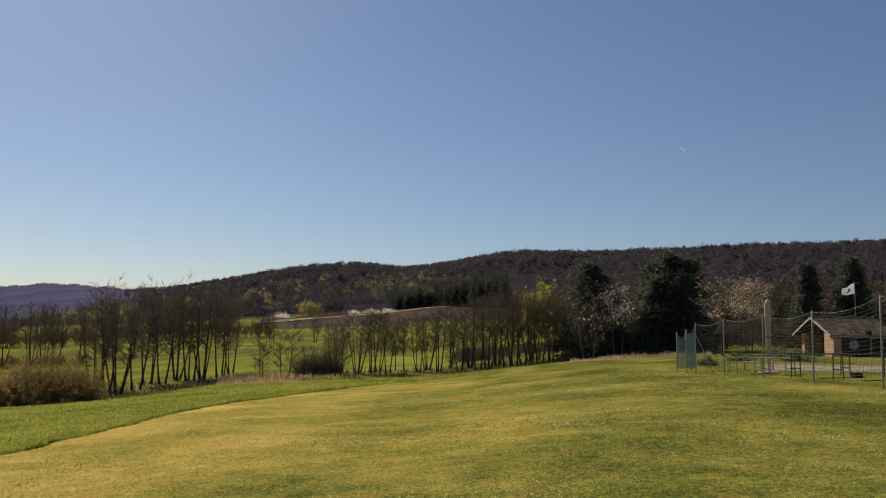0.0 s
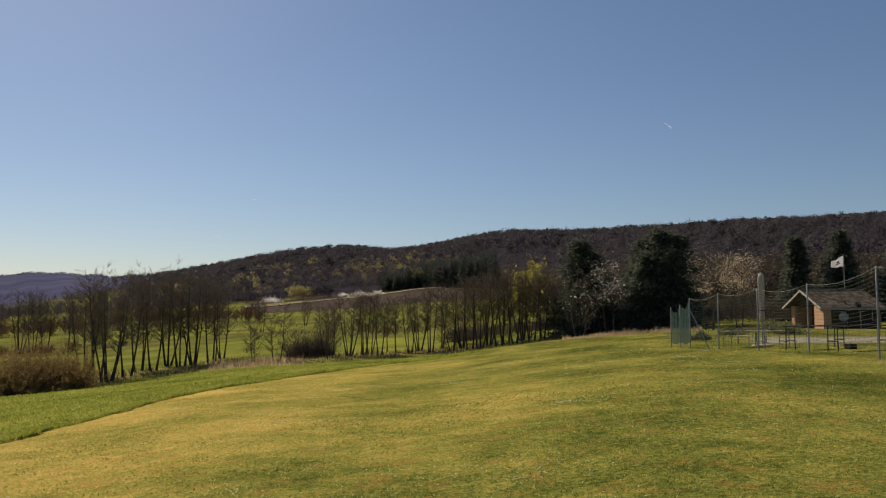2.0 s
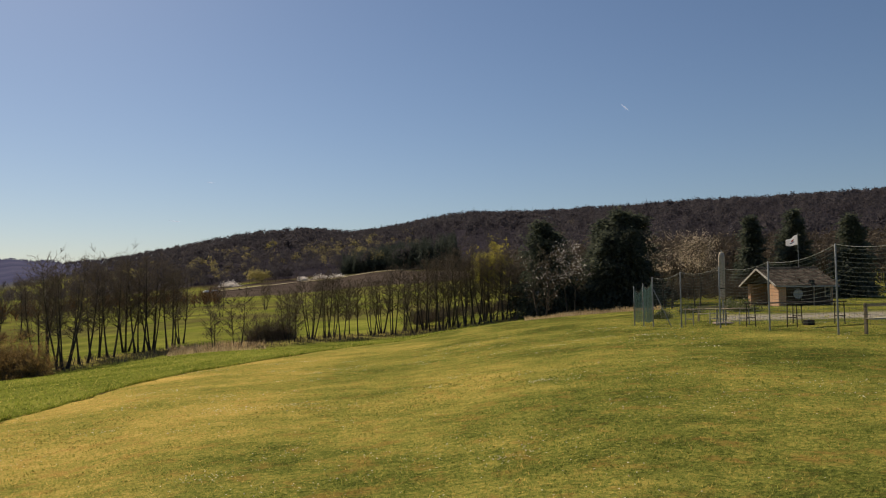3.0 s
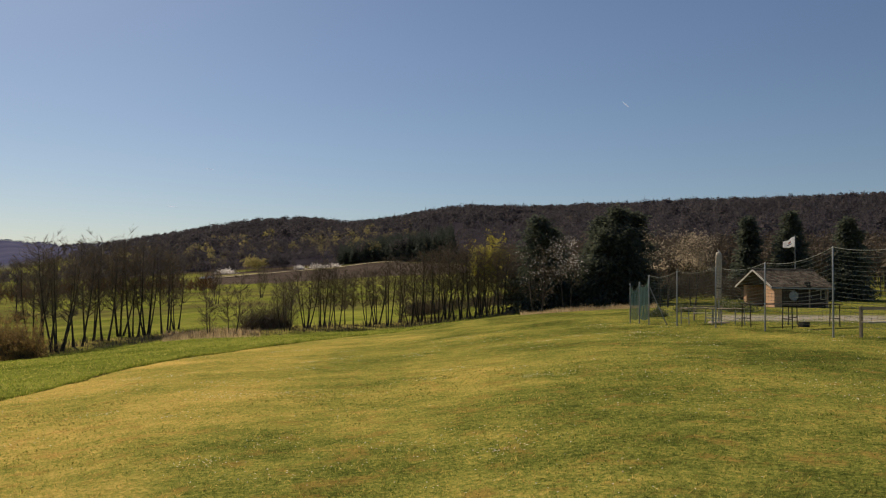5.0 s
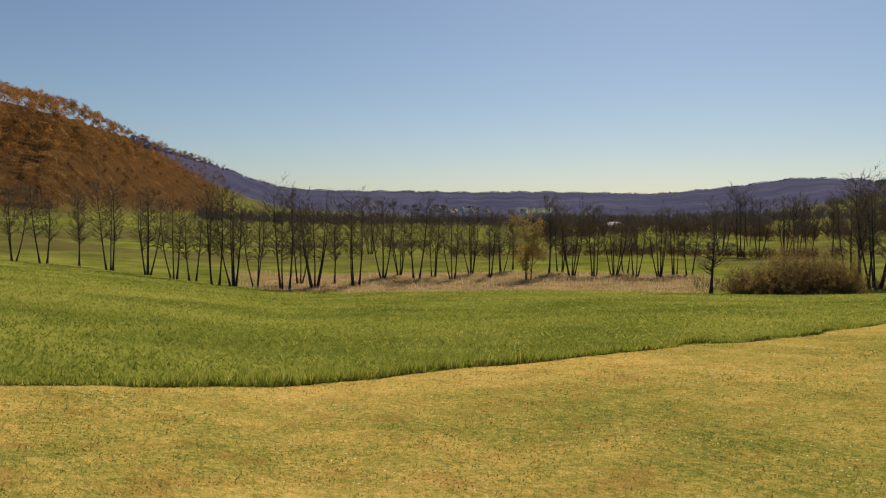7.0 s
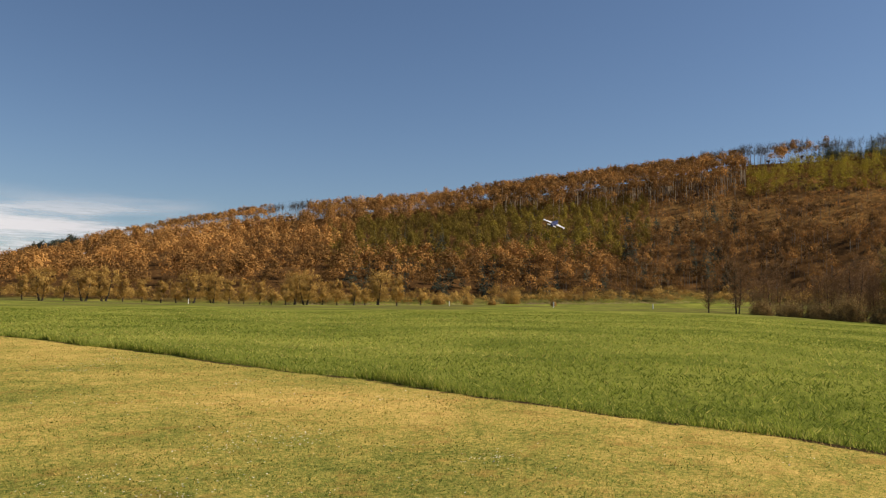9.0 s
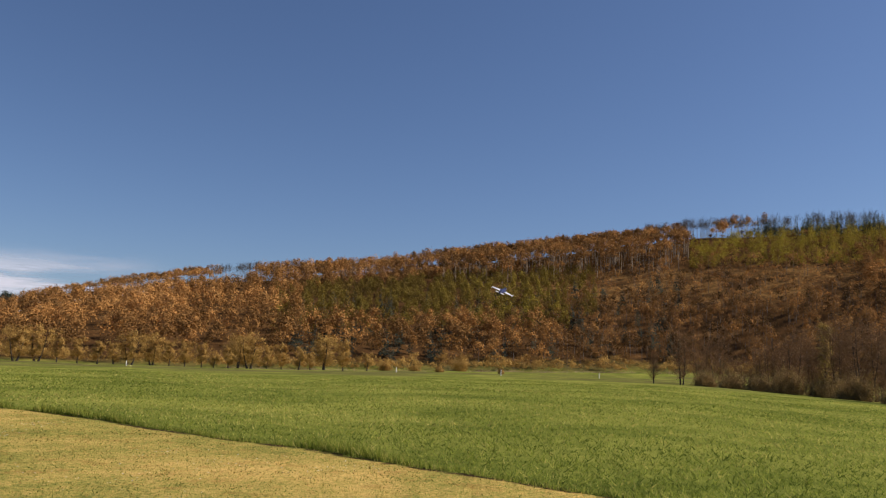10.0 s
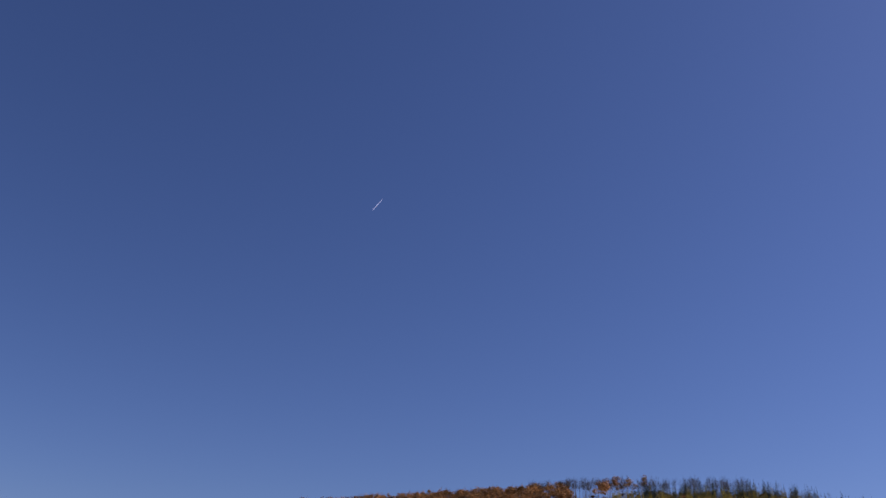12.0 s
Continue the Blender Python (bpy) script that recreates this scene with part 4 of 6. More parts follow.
# more trees down the valley side of the stream
for a, r, h, q in ((58.5, 101, 10.5, 3), (53.8, 110, 9.5, 2), (51.3, 107, 9.5, 4), (48.6, 110, 9.0, 2), (42.2, 112, 9.5, 4), (38.4, 108, 9.5, 2), (37.6, 112, 9.0, 0), (34.3, 110, 9.0, 4), (60.9, 104, 11.0, 1), (46.4, 112, 9.0, 1),
                   (55.9, 170, 10.0, 2), (44.0, 190, 10.0, 4), (37.0, 205, 9.0, 2), (29.5, 220, 10.0, 1), (22.8, 210, 9.0, 2), (12.0, 190, 8.0, 4), (9.0, 215, 8.0, 2), (3.0, 200, 8.0, 1)):
    alder(q, a, r, h)
SMALL = bare_tree("small_tree", 159, 6.0, 2, "small bare round-crowned tree by the stream", "tree", spread=0.2, first=0.22, limbs=34, twigs=42, reach=0.32, up=0.5, twig_len=0.55, twig_w=0.022)
first_at(SMALL, 10.9, 100, 1.1)
put(SMALL, 12.4, 98, 0.8, 90)
put(SMALL, 7.2, 99, 0.9, 200)

lone = bare_tree("lone_tree", 160, 7.0, 1, "single bare tree at the meadow's edge", "tree", first=0.30, limbs=52, twigs=42, reach=0.30, up=0.4, twig_len=0.6, twig_w=0.024, r0=0.19)
first_at(lone, 31.9, 84, 1.0, 40)
willow = bare_tree("yellow_bush", 161, 7.2, 3, "bushy young willow with ochre spring leaves", "tree", first=0.15, limbs=14, reach=0.28, leaf=M_TAN, leaf_n=7000, leaf_size=0.13)
first_at(willow, 44.6, 99)
for q, (a, r, w, h) in enumerate(((29.3, 83, 6.0, 3.6), (27.3, 83, 7.5, 5.6), (25.6, 85, 7.0, 6.0), (24.0, 84, 6.0, 4.6))):
    s = shrub("willow_shrub", 170 + q, h, w, "brownish budding willow thicket at the meadow's edge", M_TWIG, M_SCRUB, n=420, leaf_n=9000, leaf_size=0.12)
    first_at(s, a, r)
for q, (a, r, w, h) in enumerate(((9.5, 104, 5.5, 5.0), (8.4, 105, 5.0, 4.6), (7.6, 106, 4.0, 3.8))):
    s = shrub("dark_shrub", 180 + q, h, w, "dark bare thicket beside the stream", M_TWIG, M_TWIG, n=340, leaf_n=700, leaf_size=0.12)
    first_at(s, a, r)

# ---------------------------------------------------------------- trees beside the airfield
fir = conifer("fir", 201, 11.2, 7.4, "dark green fir at the edge of the airfield")
first_at(fir, -10.9, 97)
for a, r, h, w in ((-11.6, 98, 9.8, 6.2), (-15.2, 99, 10.6, 6.4), (-16.3, 98, 11.8, 7.4), (-17.5, 99, 11.0, 6.4), (-15.5, 96, 8.8, 6.0), (-17.0, 96, 9.0, 6.0), (-25.0, 110, 10.6, 4.2), (-27.6, 110, 11.0, 5.0), (-31.0, 108, 10.0, 5.0)):
    f_ = conifer("fir", 210 + int(-a * 3), h, w, "dark green fir at the edge of the airfield")
    first_at(f_, a, r)
t_ = bare_tree("yellow_willow_tree", 221, 7.6, 3, "willow with bright yellow-green spring leaves", "tree", first=0.3, limbs=24, reach=0.17, leaf=M_YELLOW, leaf_n=4200, leaf_size=0.17, leaf_from=0.58)
first_at(t_, -7.0, 101, 1.14)
t_ = bare_tree("cherry_tree", 222, 7.2, 3, "cherry tree thinly set with white blossom", "tree", first=0.15, limbs=16, reach=0.30, leaf=M_BLOSSOM, leaf_n=260, leaf_size=0.09, leaf_from=0.35)
first_at(t_, -10.7, 88)
t_ = bare_tree("cherry_tree", 223, 7.0, 2, "cherry tree with white blossom on its upper limbs", "tree", first=0.4, limbs=16, reach=0.30, leaf=M_BLOSSOM, leaf_n=650, leaf_size=0.11, leaf_from=0.5)
first_at(t_, -12.9, 88)
t_ = bare_tree("cream_blossom_tree", 224, 7.2, 3, "tree with cream blossom behind the nets", "tree", first=0.3, limbs=16, reach=0.30, leaf=M_CREAM, leaf_n=1200, leaf_size=0.085, leaf_from=0.55)
first_at(t_, -19.6, 86)
t_ = bare_tree("cream_blossom_tree", 225, 6.8, 3, "tree with dense cream blossom on top", "tree", first=0.45, limbs=18, reach=0.28, leaf=M_CREAM, leaf_n=3600, leaf_size=0.095, leaf_from=0.55)
first_at(t_, -21.4, 88)

# ---------------------------------------------------------------- orchard trees and bushes at the far side of the meadow
ORCHARD = [bare_tree("orchard_tree", 240 + q, 7.0, 1 + q % 2, "old fruit tree with dry ochre twigs at the meadow's end", "tree", spread=0.25, first=0.14, limbs=24, twigs=34, reach=0.50, up=0.28, twig_len=0.9,
                     twig_w=0.06, r0=0.22, twig=M_OCHRE, leaf=M_OCHRE, leaf_n=5000, leaf_size=0.20, group="orchard trees") for q in range(3)]
for n_, (a, r, h) in enumerate(((127.9, 205, 7.4), (129.3, 232, 9.5), (131.0, 228, 6.0), (133.2, 226, 6.8), (134.4, 224, 7.5), (135.8, 222, 7.2), (139.7, 222, 7.0), (142.2, 224, 6.8), (144.2, 226, 7.2),
                               (146.6, 228, 6.6), (149.0, 228, 7.0), (126.2, 236, 6.5), (137.6, 226, 6.5), (151.5, 228, 7.0), (130.2, 240, 6.5), (132.2, 238, 7.5), (135.2, 240, 7.5), (136.8, 238, 6.0), (138.7, 236, 7.5), (140.8, 236, 7.0), (143.2, 238, 7.5), (145.4, 238, 7.0), (147.8, 238, 7.5), (150.2, 238, 7.0), (152.6, 236, 7.0))):
    if n_ < 3:
        first_at(ORCHARD[n_], a, r, h / 7.8, n_ * 50)
    else:
        put(ORCHARD[n_ % 3], a, r, h / 7.8, n_ * 71)
for n_, (a, r, w, h) in enumerate(((124.9, 246, 4.5, 3.6), (122.8, 250, 4.0, 2.6), (121.0, 240, 3.0, 2.2), (116.6, 232, 1.8, 2.2), (119.6, 262, 6.5, 6.0))):
    s = shrub("dry_bush", 260 + n_, h, w, "rounded ochre bush on the meadow", M_OCHRE, n=500, leaf_n=2200, leaf_size=0.25)
    first_at(s, a, r)
EDGE = [bare_tree("edge_tree", 250 + q, 11.0, st, "brown leafless tree at the edge of the wood", "tree", spread=0.14, first=0.12, limbs=int(80 / st) + 8, twigs=35, reach=0.24, twig_len=0.95,
                  twig_w=0.045, bark=M_BARK, twig=M_EDGETWIG, group="trees at the wood's edge") for q, st in enumerate((2, 4, 3))]
for n_, (a, r, h) in enumerate(((106.0, 150, 6.0), (104.2, 152, 9.0), (101.8, 158, 9.5), (100.0, 156, 10.0), (98.6, 154, 9.5), (97.2, 152, 10.0), (95.8, 148, 10.5), (94.4, 143, 11.0), (93.0, 138, 11.5),
                               (91.6, 130, 11.5), (90.2, 124, 12.0), (103.0, 175, 8.5), (101.0, 178, 10.0), (99.2, 175, 9.5), (96.6, 168, 10.0), (95.0, 165, 10.5), (93.6, 158, 11.0), (102.4, 165, 9.5), (100.4, 166, 10.5), (98.0, 162, 10.0), (96.2, 158, 10.5), (94.0, 150, 11.0), (92.3, 146, 11.5), (91.0, 140, 11.5), (89.4, 134, 11.5))):
    if n_ < 3:
        first_at(EDGE[n_], a, r, h / 11.0 * (1.22 if a < 98 else 1.0), n_ * 50)
    else:
        put(EDGE[n_ % 3], a, r, h / 11.0 * (1.22 if a < 98 else 1.0), n_ * 83)
poplar = bare_tree("poplar", 259, 12.0, 1, "slender poplar with fresh yellow-green leaves", "tree", first=0.12, limbs=60, twigs=28, reach=0.13, up=1.1, twig_len=0.7, leaf=M_TAN, leaf_n=4200, leaf_size=0.22)
first_at(poplar, 95.2, 150, 0.95)
for n_, (a, r, w, h) in enumerate(((100.9, 150, 5.0, 3.4), (102.6, 154, 4.5, 3.2), (99.2, 148, 5.0, 3.4), (97.5, 143, 7.0, 5.2), (95.4, 141, 5.0, 3.4), (93.6, 131, 7.0, 4.8), (91.2, 126, 5.0, 3.2))):
    s = shrub("scrub_bush", 270 + n_, h, w, "brownish bush at the edge of the wood", M_SCRUB, n=900, leaf_n=5000, leaf_size=0.2)
    first_at(s, a, r)

# ---------------------------------------------------------------- valley floor: hedges, village, sheds
rng = np.random.default_rng(77)
a, r, p = scatter(rng, 700, 28, 68, 440, 640)
forest("valley_wood", "dark leafless belt of trees across the valley", p, rng.uniform(6, 11, len(a)), np.clip(rng.normal(0.4, 0.12, len(a)), 0, 0.6), M_FARWOOD, 51, kind="fan", per=16, low=0.0, width=0.34, fine=2.0, bare_trunks=False)
a, r, p = scatter(rng, 420, 18, 42, 900, 1400)
forest("far_field_wood", "hazy belts of bare trees far down the valley", p, rng.uniform(9, 15, len(a)), np.clip(rng.normal(0.45, 0.1, len(a)), 0, 0.6), M_FARWOOD, 54, kind="fan", per=14, low=0.0, width=0.36, fine=2.2, bare_trunks=False)
a, r, p = scatter(rng, 220, 13, 34, 640, 760)
forest("hedgerow_wood", "pale brown hedgerow trees beyond the meadows", p, rng.uniform(9, 15, len(a)), np.clip(rng.normal(0.45, 0.15, len(a)), 0, 0.66), M_FARWOOD, 52, kind="fan", per=30, low=0.08, width=0.28, trunk=M_BARK)
a, r, p = scatter(rng, 90, 7.0, 13.5, 585, 612)
keep = (a < 10.2) | (rng.random(len(a)) < 0.3)
forest("field_edge_wood", "bare and yellow-green bushes at the field's upper edge", p[keep], rng.uniform(6, 13, keep.sum()), np.where((a[keep] > 8.6) & (a[keep] < 10.4), 0.95, 0.35), M_FARWOOD, 53, per=120, leaf=(0.05, 0.11), low=0.05, width=0.42, clumps=6, trunk=M_BARK)

a, r, p = scatter(rng, 260, 30, 64, 196, 203)
forest("field_hedge_wood", "low dark hedge along a ditch in the valley meadow", p, rng.uniform(0.8, 1.8, len(a)), np.clip(rng.normal(0.3, 0.1, len(a)), 0, 0.6), M_FARWOOD, 55, kind="fan", per=16, low=0.0, width=0.6, fine=1.5, bare_trunks=False)
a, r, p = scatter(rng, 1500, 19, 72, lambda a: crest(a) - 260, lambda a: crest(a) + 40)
forest("blue_ridge_wood", "woods on the distant hills with blue haze put into their colour", p, rng.uniform(3, 8, len(a)), rng.random(len(a)), M_HAZEWOOD, 56, per=30, leaf=(0.2, 0.45), low=-0.3, width=0.8, clumps=4, bare_trunks=False)
a, r, p = scatter(rng, 420, 12, 44, lambda a: 290 + 40 * np.sin(a * 0.4), lambda a: 312 + 40 * np.sin(a * 0.4))
forest("meadow_belt_wood", "brown belt of bare alders and thorn between the meadows", p, rng.uniform(2.5, 7.5, len(a)), np.clip(rng.normal(0.2, 0.12, len(a)), 0, 0.6), M_EDGETWIG, 57, kind="fan", per=22, low=0.0, width=0.34, fine=1.3, trunk=M_BARK)
a, r, p = scatter(rng, 260, 24, 50, 150, 162)
forest("ditch_wood", "brown thorn scrub along a ditch in the meadow", p, rng.uniform(0.8, 2.6, len(a)), np.clip(rng.normal(0.2, 0.12, len(a)), 0, 0.6), M_EDGETWIG, 58, kind="fan", per=22, low=0.0, width=0.5, fine=1.3, bare_trunks=False)


a, r, p = scatter(rng, 420, -28.8, -9, 96, 124)
forest("undergrowth_wood", "dark brown undergrowth beneath the firs and cherries", p, rng.uniform(1.6, 4.2, len(a)), np.clip(rng.normal(0.1, 0.1, len(a)), 0, 0.6), M_TWIG, 59, kind="fan", per=30, low=0.0, width=0.55, fine=0.8, bare_trunks=False)
a, r, p = scatter(rng, 150, -9, -1, 108, 122)
forest("thorn_wood", "dark thorn bushes behind the alders", p, rng.uniform(1.2, 3.0, len(a)), np.clip(rng.normal(0.1, 0.1, len(a)), 0, 0.6), M_TWIG, 60, kind="fan", per=30, low=0.0, width=0.55, fine=0.8, bare_trunks=False)


def box(bm, x0, x1, y0, y1, z0, z1):
    vs = [bm.verts.new((x, y, z)) for z in (z0, z1) for x, y in ((x0, y0), (x1, y0), (x1, y1), (x0, y1))]
    for f in ((3, 2, 1, 0), (4, 5, 6, 7), (0, 1, 5, 4), (1, 2, 6, 5), (2, 3, 7, 6), (3, 0, 4, 7)):
        bm.faces.new([vs[q] for q in f])
    return vs


def box_part(name, x0, x1, y0, y1, z0, z1, material, parent, bevel=0.0, label=""):
    bm = bmesh.new()
    box(bm, x0, x1, y0, y1, z0, z1)
    if bevel:
        bmesh.ops.bevel(bm, geom=list(bm.edges), offset=bevel, segments=2, affect="EDGES")
    return part(name, bm, material, parent, label)


def plain(name, c, rough=0.7, metal=0.0, scale=8.0, spread=0.18):
    """Paint or stuff of one colour, with soft blotches and grain."""
    k = Mat(name, rough, metal)
    lo, hi = tuple(v * (1 - spread) for v in c), tuple(min(1, v * (1 + spread)) for v in c)
    v = k.math("ADD", k.math("MULTIPLY", k.noise(scale, 5, k.obj()), 0.6), k.math("MULTIPLY", k.noise(scale * 9, 3, k.obj()), 0.4))
    k.color(k.ramp(v, (0.35, lo), (0.65, hi)))
    return k.bump(k.noise(scale * 12, 4, k.obj()), 0.2, 0.01).m


M_WHITE = plain("white_paint", (0.72, 0.71, 0.68), 0.45)
M_PLASTER = plain("village_plaster", (0.55, 0.52, 0.48), 0.9, 0, 0.4)
M_REDROOF = plain("village_roof_tiles", (0.22, 0.15, 0.13), 0.85, 0, 0.5)
M_DARK = plain("dark_glass", (0.02, 0.022, 0.026), 0.25)
M_RUBBER = plain("black_rubber", (0.02, 0.02, 0.02), 0.8)
M_STEEL = plain("grey_galvanised_steel", (0.30, 0.31, 0.31), 0.5, 0.6)
M_NET = plain("grey_green_net_cord", (0.075, 0.095, 0.085), 0.8)
M_GREENNET = plain("teal_green_net", (0.25, 0.37, 0.32), 0.8)
M_CORD = plain("pale_edge_rope", (0.26, 0.28, 0.27), 0.8)
M_PLANK = plain("weathered_planks", (0.30, 0.24, 0.17), 0.85, 0, 5)
M_BARGE = plain("grey_weathered_board", (0.40, 0.38, 0.35), 0.85, 0, 5)
M_PALEPLANK = plain("pale_planks", (0.52, 0.46, 0.36), 0.8, 0, 5)
M_DARKWOOD = plain("dark_stained_wood", (0.045, 0.034, 0.026), 0.8, 0, 4)
M_STONE = plain("pale_weathered_stone", (0.36, 0.29, 0.24), 0.9, 0, 2.0, 0.3)


def gable_house(name, w, d, eave, ridge, label, wall, roof):
    """Walls with a gable at each end, a roof with eaves, window panes and a door."""
    ob = thing(name, 0, 0, 0, label, "house", "village houses")
    bm = bmesh.new()
    pts = [(-w / 2, 0.0), (-w / 2, eave), (0, ridge - 0.1), (w / 2, eave), (w / 2, 0.0)]
    front = [bm.verts.new((x, -d / 2, z - 1.0 * (z == 0))) for x, z in pts]
    back = [bm.verts.new((x, d / 2, z - 1.0 * (z == 0))) for x, z in pts]
    bm.faces.new(front)
    bm.faces.new(back[::-1])
    for q in range(5):
        bm.faces.new([front[q], back[q], back[(q + 1) % 5], front[(q + 1) % 5]])
    bmesh.ops.recalc_face_normals(bm, faces=bm.faces)
    part("wall", bm, wall, ob)
    for sgn in (-1, 1):
        bm = bmesh.new()
        o = 0.4
        sl = (ridge - eave) / (w / 2)
        a0, a1 = (0.0, ridge), (sgn * (w / 2 + o), eave - o * sl)
        vs = [bm.verts.new((x, y, z + t)) for t in (0.0, 0.18) for (x, z) in (a0, a1) for y in (-d / 2 - o, d / 2 + o)]
        for f in ((0, 1, 3, 2), (4, 6, 7, 5), (0, 4, 5, 1), (2, 3, 7, 6), (0, 2, 6, 4), (1, 5, 7, 3)):
            bm.faces.new([vs[q] for q in f])
        bmesh.ops.recalc_face_normals(bm, faces=bm.faces)
        part("roof", bm, roof, ob)
    for x in (-w * 0.25, w * 0.25):
        for z in (1.0, 3.6):
            if z + 1.2 < eave:
                wd = box_part("window", x - 0.5, x + 0.5, -d / 2 - 0.05, -d / 2 + 0.05, z, z + 1.2, M_DARK, ob)
                box_part("sill", x - 0.6, x + 0.6, -d / 2 - 0.14, -d / 2 - 0.055, z - 0.1, z, M_WHITE, wd)
    return ob


HOUSES = [gable_house("house", 9, 12, 5.5, 9.5, "pale village house with a red-brown roof", M_PLASTER, M_REDROOF),
          gable_house("house", 8, 10, 5.0, 8.5, "small white village house under a dark roof", M_WHITE, M_DARKWOOD)]
for n_ in range(46):
    a_ = rng.normal(49.5, 2.2) if n_ % 4 else rng.uniform(36, 60)
    r_ = rng.uniform(1620, 1960)
    h_ = HOUSES[n_ % 2]
    if n_ < 2:
        first_at(h_, a_, r_, 1.0, rng.random() * 360)
    else:
        put(h_, a_, r_, 1.0, rng.random() * 360)
barn = gable_house("barn", 11, 16, 4.0, 6.5, "low barn with a pale sheet roof beyond the stream meadow", M_PLASTER, M_WHITE)
first_at(barn, 38.4, 455, 0.7, 70)


M_CARPAINT = Mat("glossy_white_car_paint", 0.3).color((0.82, 0.82, 0.82)).m
M_CARPAINT.node_tree.nodes["Principled BSDF"].inputs["Specular IOR Level"].default_value = 0.6


def car(name, label, paint):
    """A small parked car: body with cabin, glass band, four wheels, lamps."""
    ob = thing(name, 0, 0, 0, label, "car", "cars parked by the fields")
    prof = [(-2.05, 0.35), (-2.1, 0.8), (-1.95, 0.95), (-1.5, 1.0), (-0.95, 1.45), (0.75, 1.48), (1.5, 1.02), (2.0, 0.85), (2.1, 0.6), (2.05, 0.35)]
    bm = bmesh.new()
    left = [bm.verts.new((x, -0.85 + 0.12 * (z > 1.2), z)) for x, z in prof]
    right = [bm.verts.new((x, 0.85 - 0.12 * (z > 1.2), z)) for x, z in prof]
    bm.faces.new(left)
    bm.faces.new(right[::-1])
    for q in range(len(prof)):
        w_ = (q + 1) % len(prof)
        bm.faces.new([left[q], right[q], right[w_], left[w_]])
    bmesh.ops.recalc_face_normals(bm, faces=bm.faces)
    part("body", bm, paint, ob)
    box_part("window", -0.85, 0.65, -0.765, 0.765, 1.08, 1.32, M_DARK, ob)
    for x in (-1.3, 1.3):
        for y in (-0.85, 0.85):
            bm = bmesh.new()
            bmesh.ops.create_cone(bm, cap_ends=True, segments=14, radius1=0.32, radius2=0.32, depth=0.2, matrix=pose(x, y, 0.32, 90))
            wheel = part("wheel", bm, M_RUBBER, ob)
            bm = bmesh.new()
            bmesh.ops.create_cone(bm, cap_ends=True, segments=10, radius1=0.19, radius2=0.17, depth=0.22, matrix=pose(x, y, 0.32, 90))
            part("rim", bm, M_STEEL, wheel)
    return ob


first_car = first_at(car("car", "white car parked at the end of the farm track", M_CARPAINT), 12.95, 470, 1.1, 40)
put(first_car, 12.5, 472, 1.0, 190)
for a_, r_, t_ in ((34.4, 440, 20), (33.4, 442, 24), (32.9, 443, 22), (32.3, 445, 18)):
    put(first_car, a_, r_, 1.15, t_)

for n_, (a, r, w, h) in enumerate(((5.0, 552, 16, 4.0), (4.0, 554, 12, 3.5), (6.4, 560, 9, 3.6), (11.4, 580, 16, 5.0))):
    s = shrub("blackthorn_hedge", 280 + n_, h, w, "white-blossoming blackthorn hedge at the field's edge", M_SCRUB, M_BLOSSOM, n=400, leaf_n=2600, leaf_size=0.5)
    first_at(s, a, r)

# pale farm track across the ploughed field
ta = np.linspace(-2, 13, 60)
tr0 = np.interp(ta, [-2, 2, 7, 13], [548, 540, 515, 470])
tv = []
for a_, r_ in zip(ta, tr0):
    for dr in (0.0, 13.0):
        x_, y_, z_ = at(a_, r_ + dr)
        tv.append((x_, y_, z_ + 0.5))
tf = [[2 * q, 2 * q + 2, 2 * q + 3, 2 * q + 1] for q in range(59)]
k = Mat("pale_track", 1.0)
k.color(k.ramp(k.noise(0.3, 6), (0.3, (0.24, 0.20, 0.12)), (0.7, (0.40, 0.34, 0.22))))
tagged(part("road", mesh_of("road", tv, tf), k.m), "pale grass-edged farm track across the ploughed field", "track", kind="structure")

# wind turbine on the skyline
tb = thing("wind_turbine", *at(19.45, 650), "small wind turbine half hidden by the trees", "wind turbine", size=0.34)
g = Geo()
g.tube([[0, 0, -40], [0, 0, 30]], [0.7, 0.4], 10)
part("tower", g.mesh("tower"), M_STEEL, tb)
g = Geo()
g.tube([[0, -1.5, 30.5], [0, 0, 30.7], [0, 2, 30.5]], [0.5, 1.0, 0.7], 10)
part("nacelle", g.mesh("nacelle"), M_WHITE, tb)
zt_ = 1.65 + 650 * math.tan(radians(2.5)) - at(19.45, 650)[2] - 30.5 * 0.34
tb.location.z += zt_
for q in range(3):
    an = radians(28 + 120 * q)
    d_ = np.array([-math.sin(an), 0, math.cos(an)])
    g = Geo()
    g.tube([np.array([0, -1.6, 30.5]) + d_ * t for t in (0.4, 4, 10, 17)], [0.35, 0.75, 0.5, 0.1], 6)
    # the first blade's silhouette is put into its colour; the others stay white
    part("blade", g.mesh("blade"), M_DARKWOOD if q == 0 else M_WHITE, tb, "rotor blade coloured dark to stand in silhouette" if q == 0 else "")

# ---------------------------------------------------------------- airfield hut
HX, HY, HW, HD = 34.2, 68.4, 5.0, 6.4
hz = float(land(HX + 3, HY + 3))
hut = thing("hut", HX, HY, hz, "low brick airfield hut with a dark tiled gable roof", "hut")
k = Mat("orange_brick", 0.9)
br_ = k.n("TexBrick")
mp_ = k.n("Mapping")
mp_.inputs["Rotation"].default_value = (radians(90), 0, 0)
k.link(k.obj(), mp_.inputs["Vector"])
k.link(mp_.outputs[0], br_.inputs["Vector"])
br_.inputs["Scale"].default_value = 4.2
br_.inputs["Color1"].default_value = (0.52, 0.27, 0.15, 1)
br_.inputs["Color2"].default_value = (0.64, 0.40, 0.26, 1)
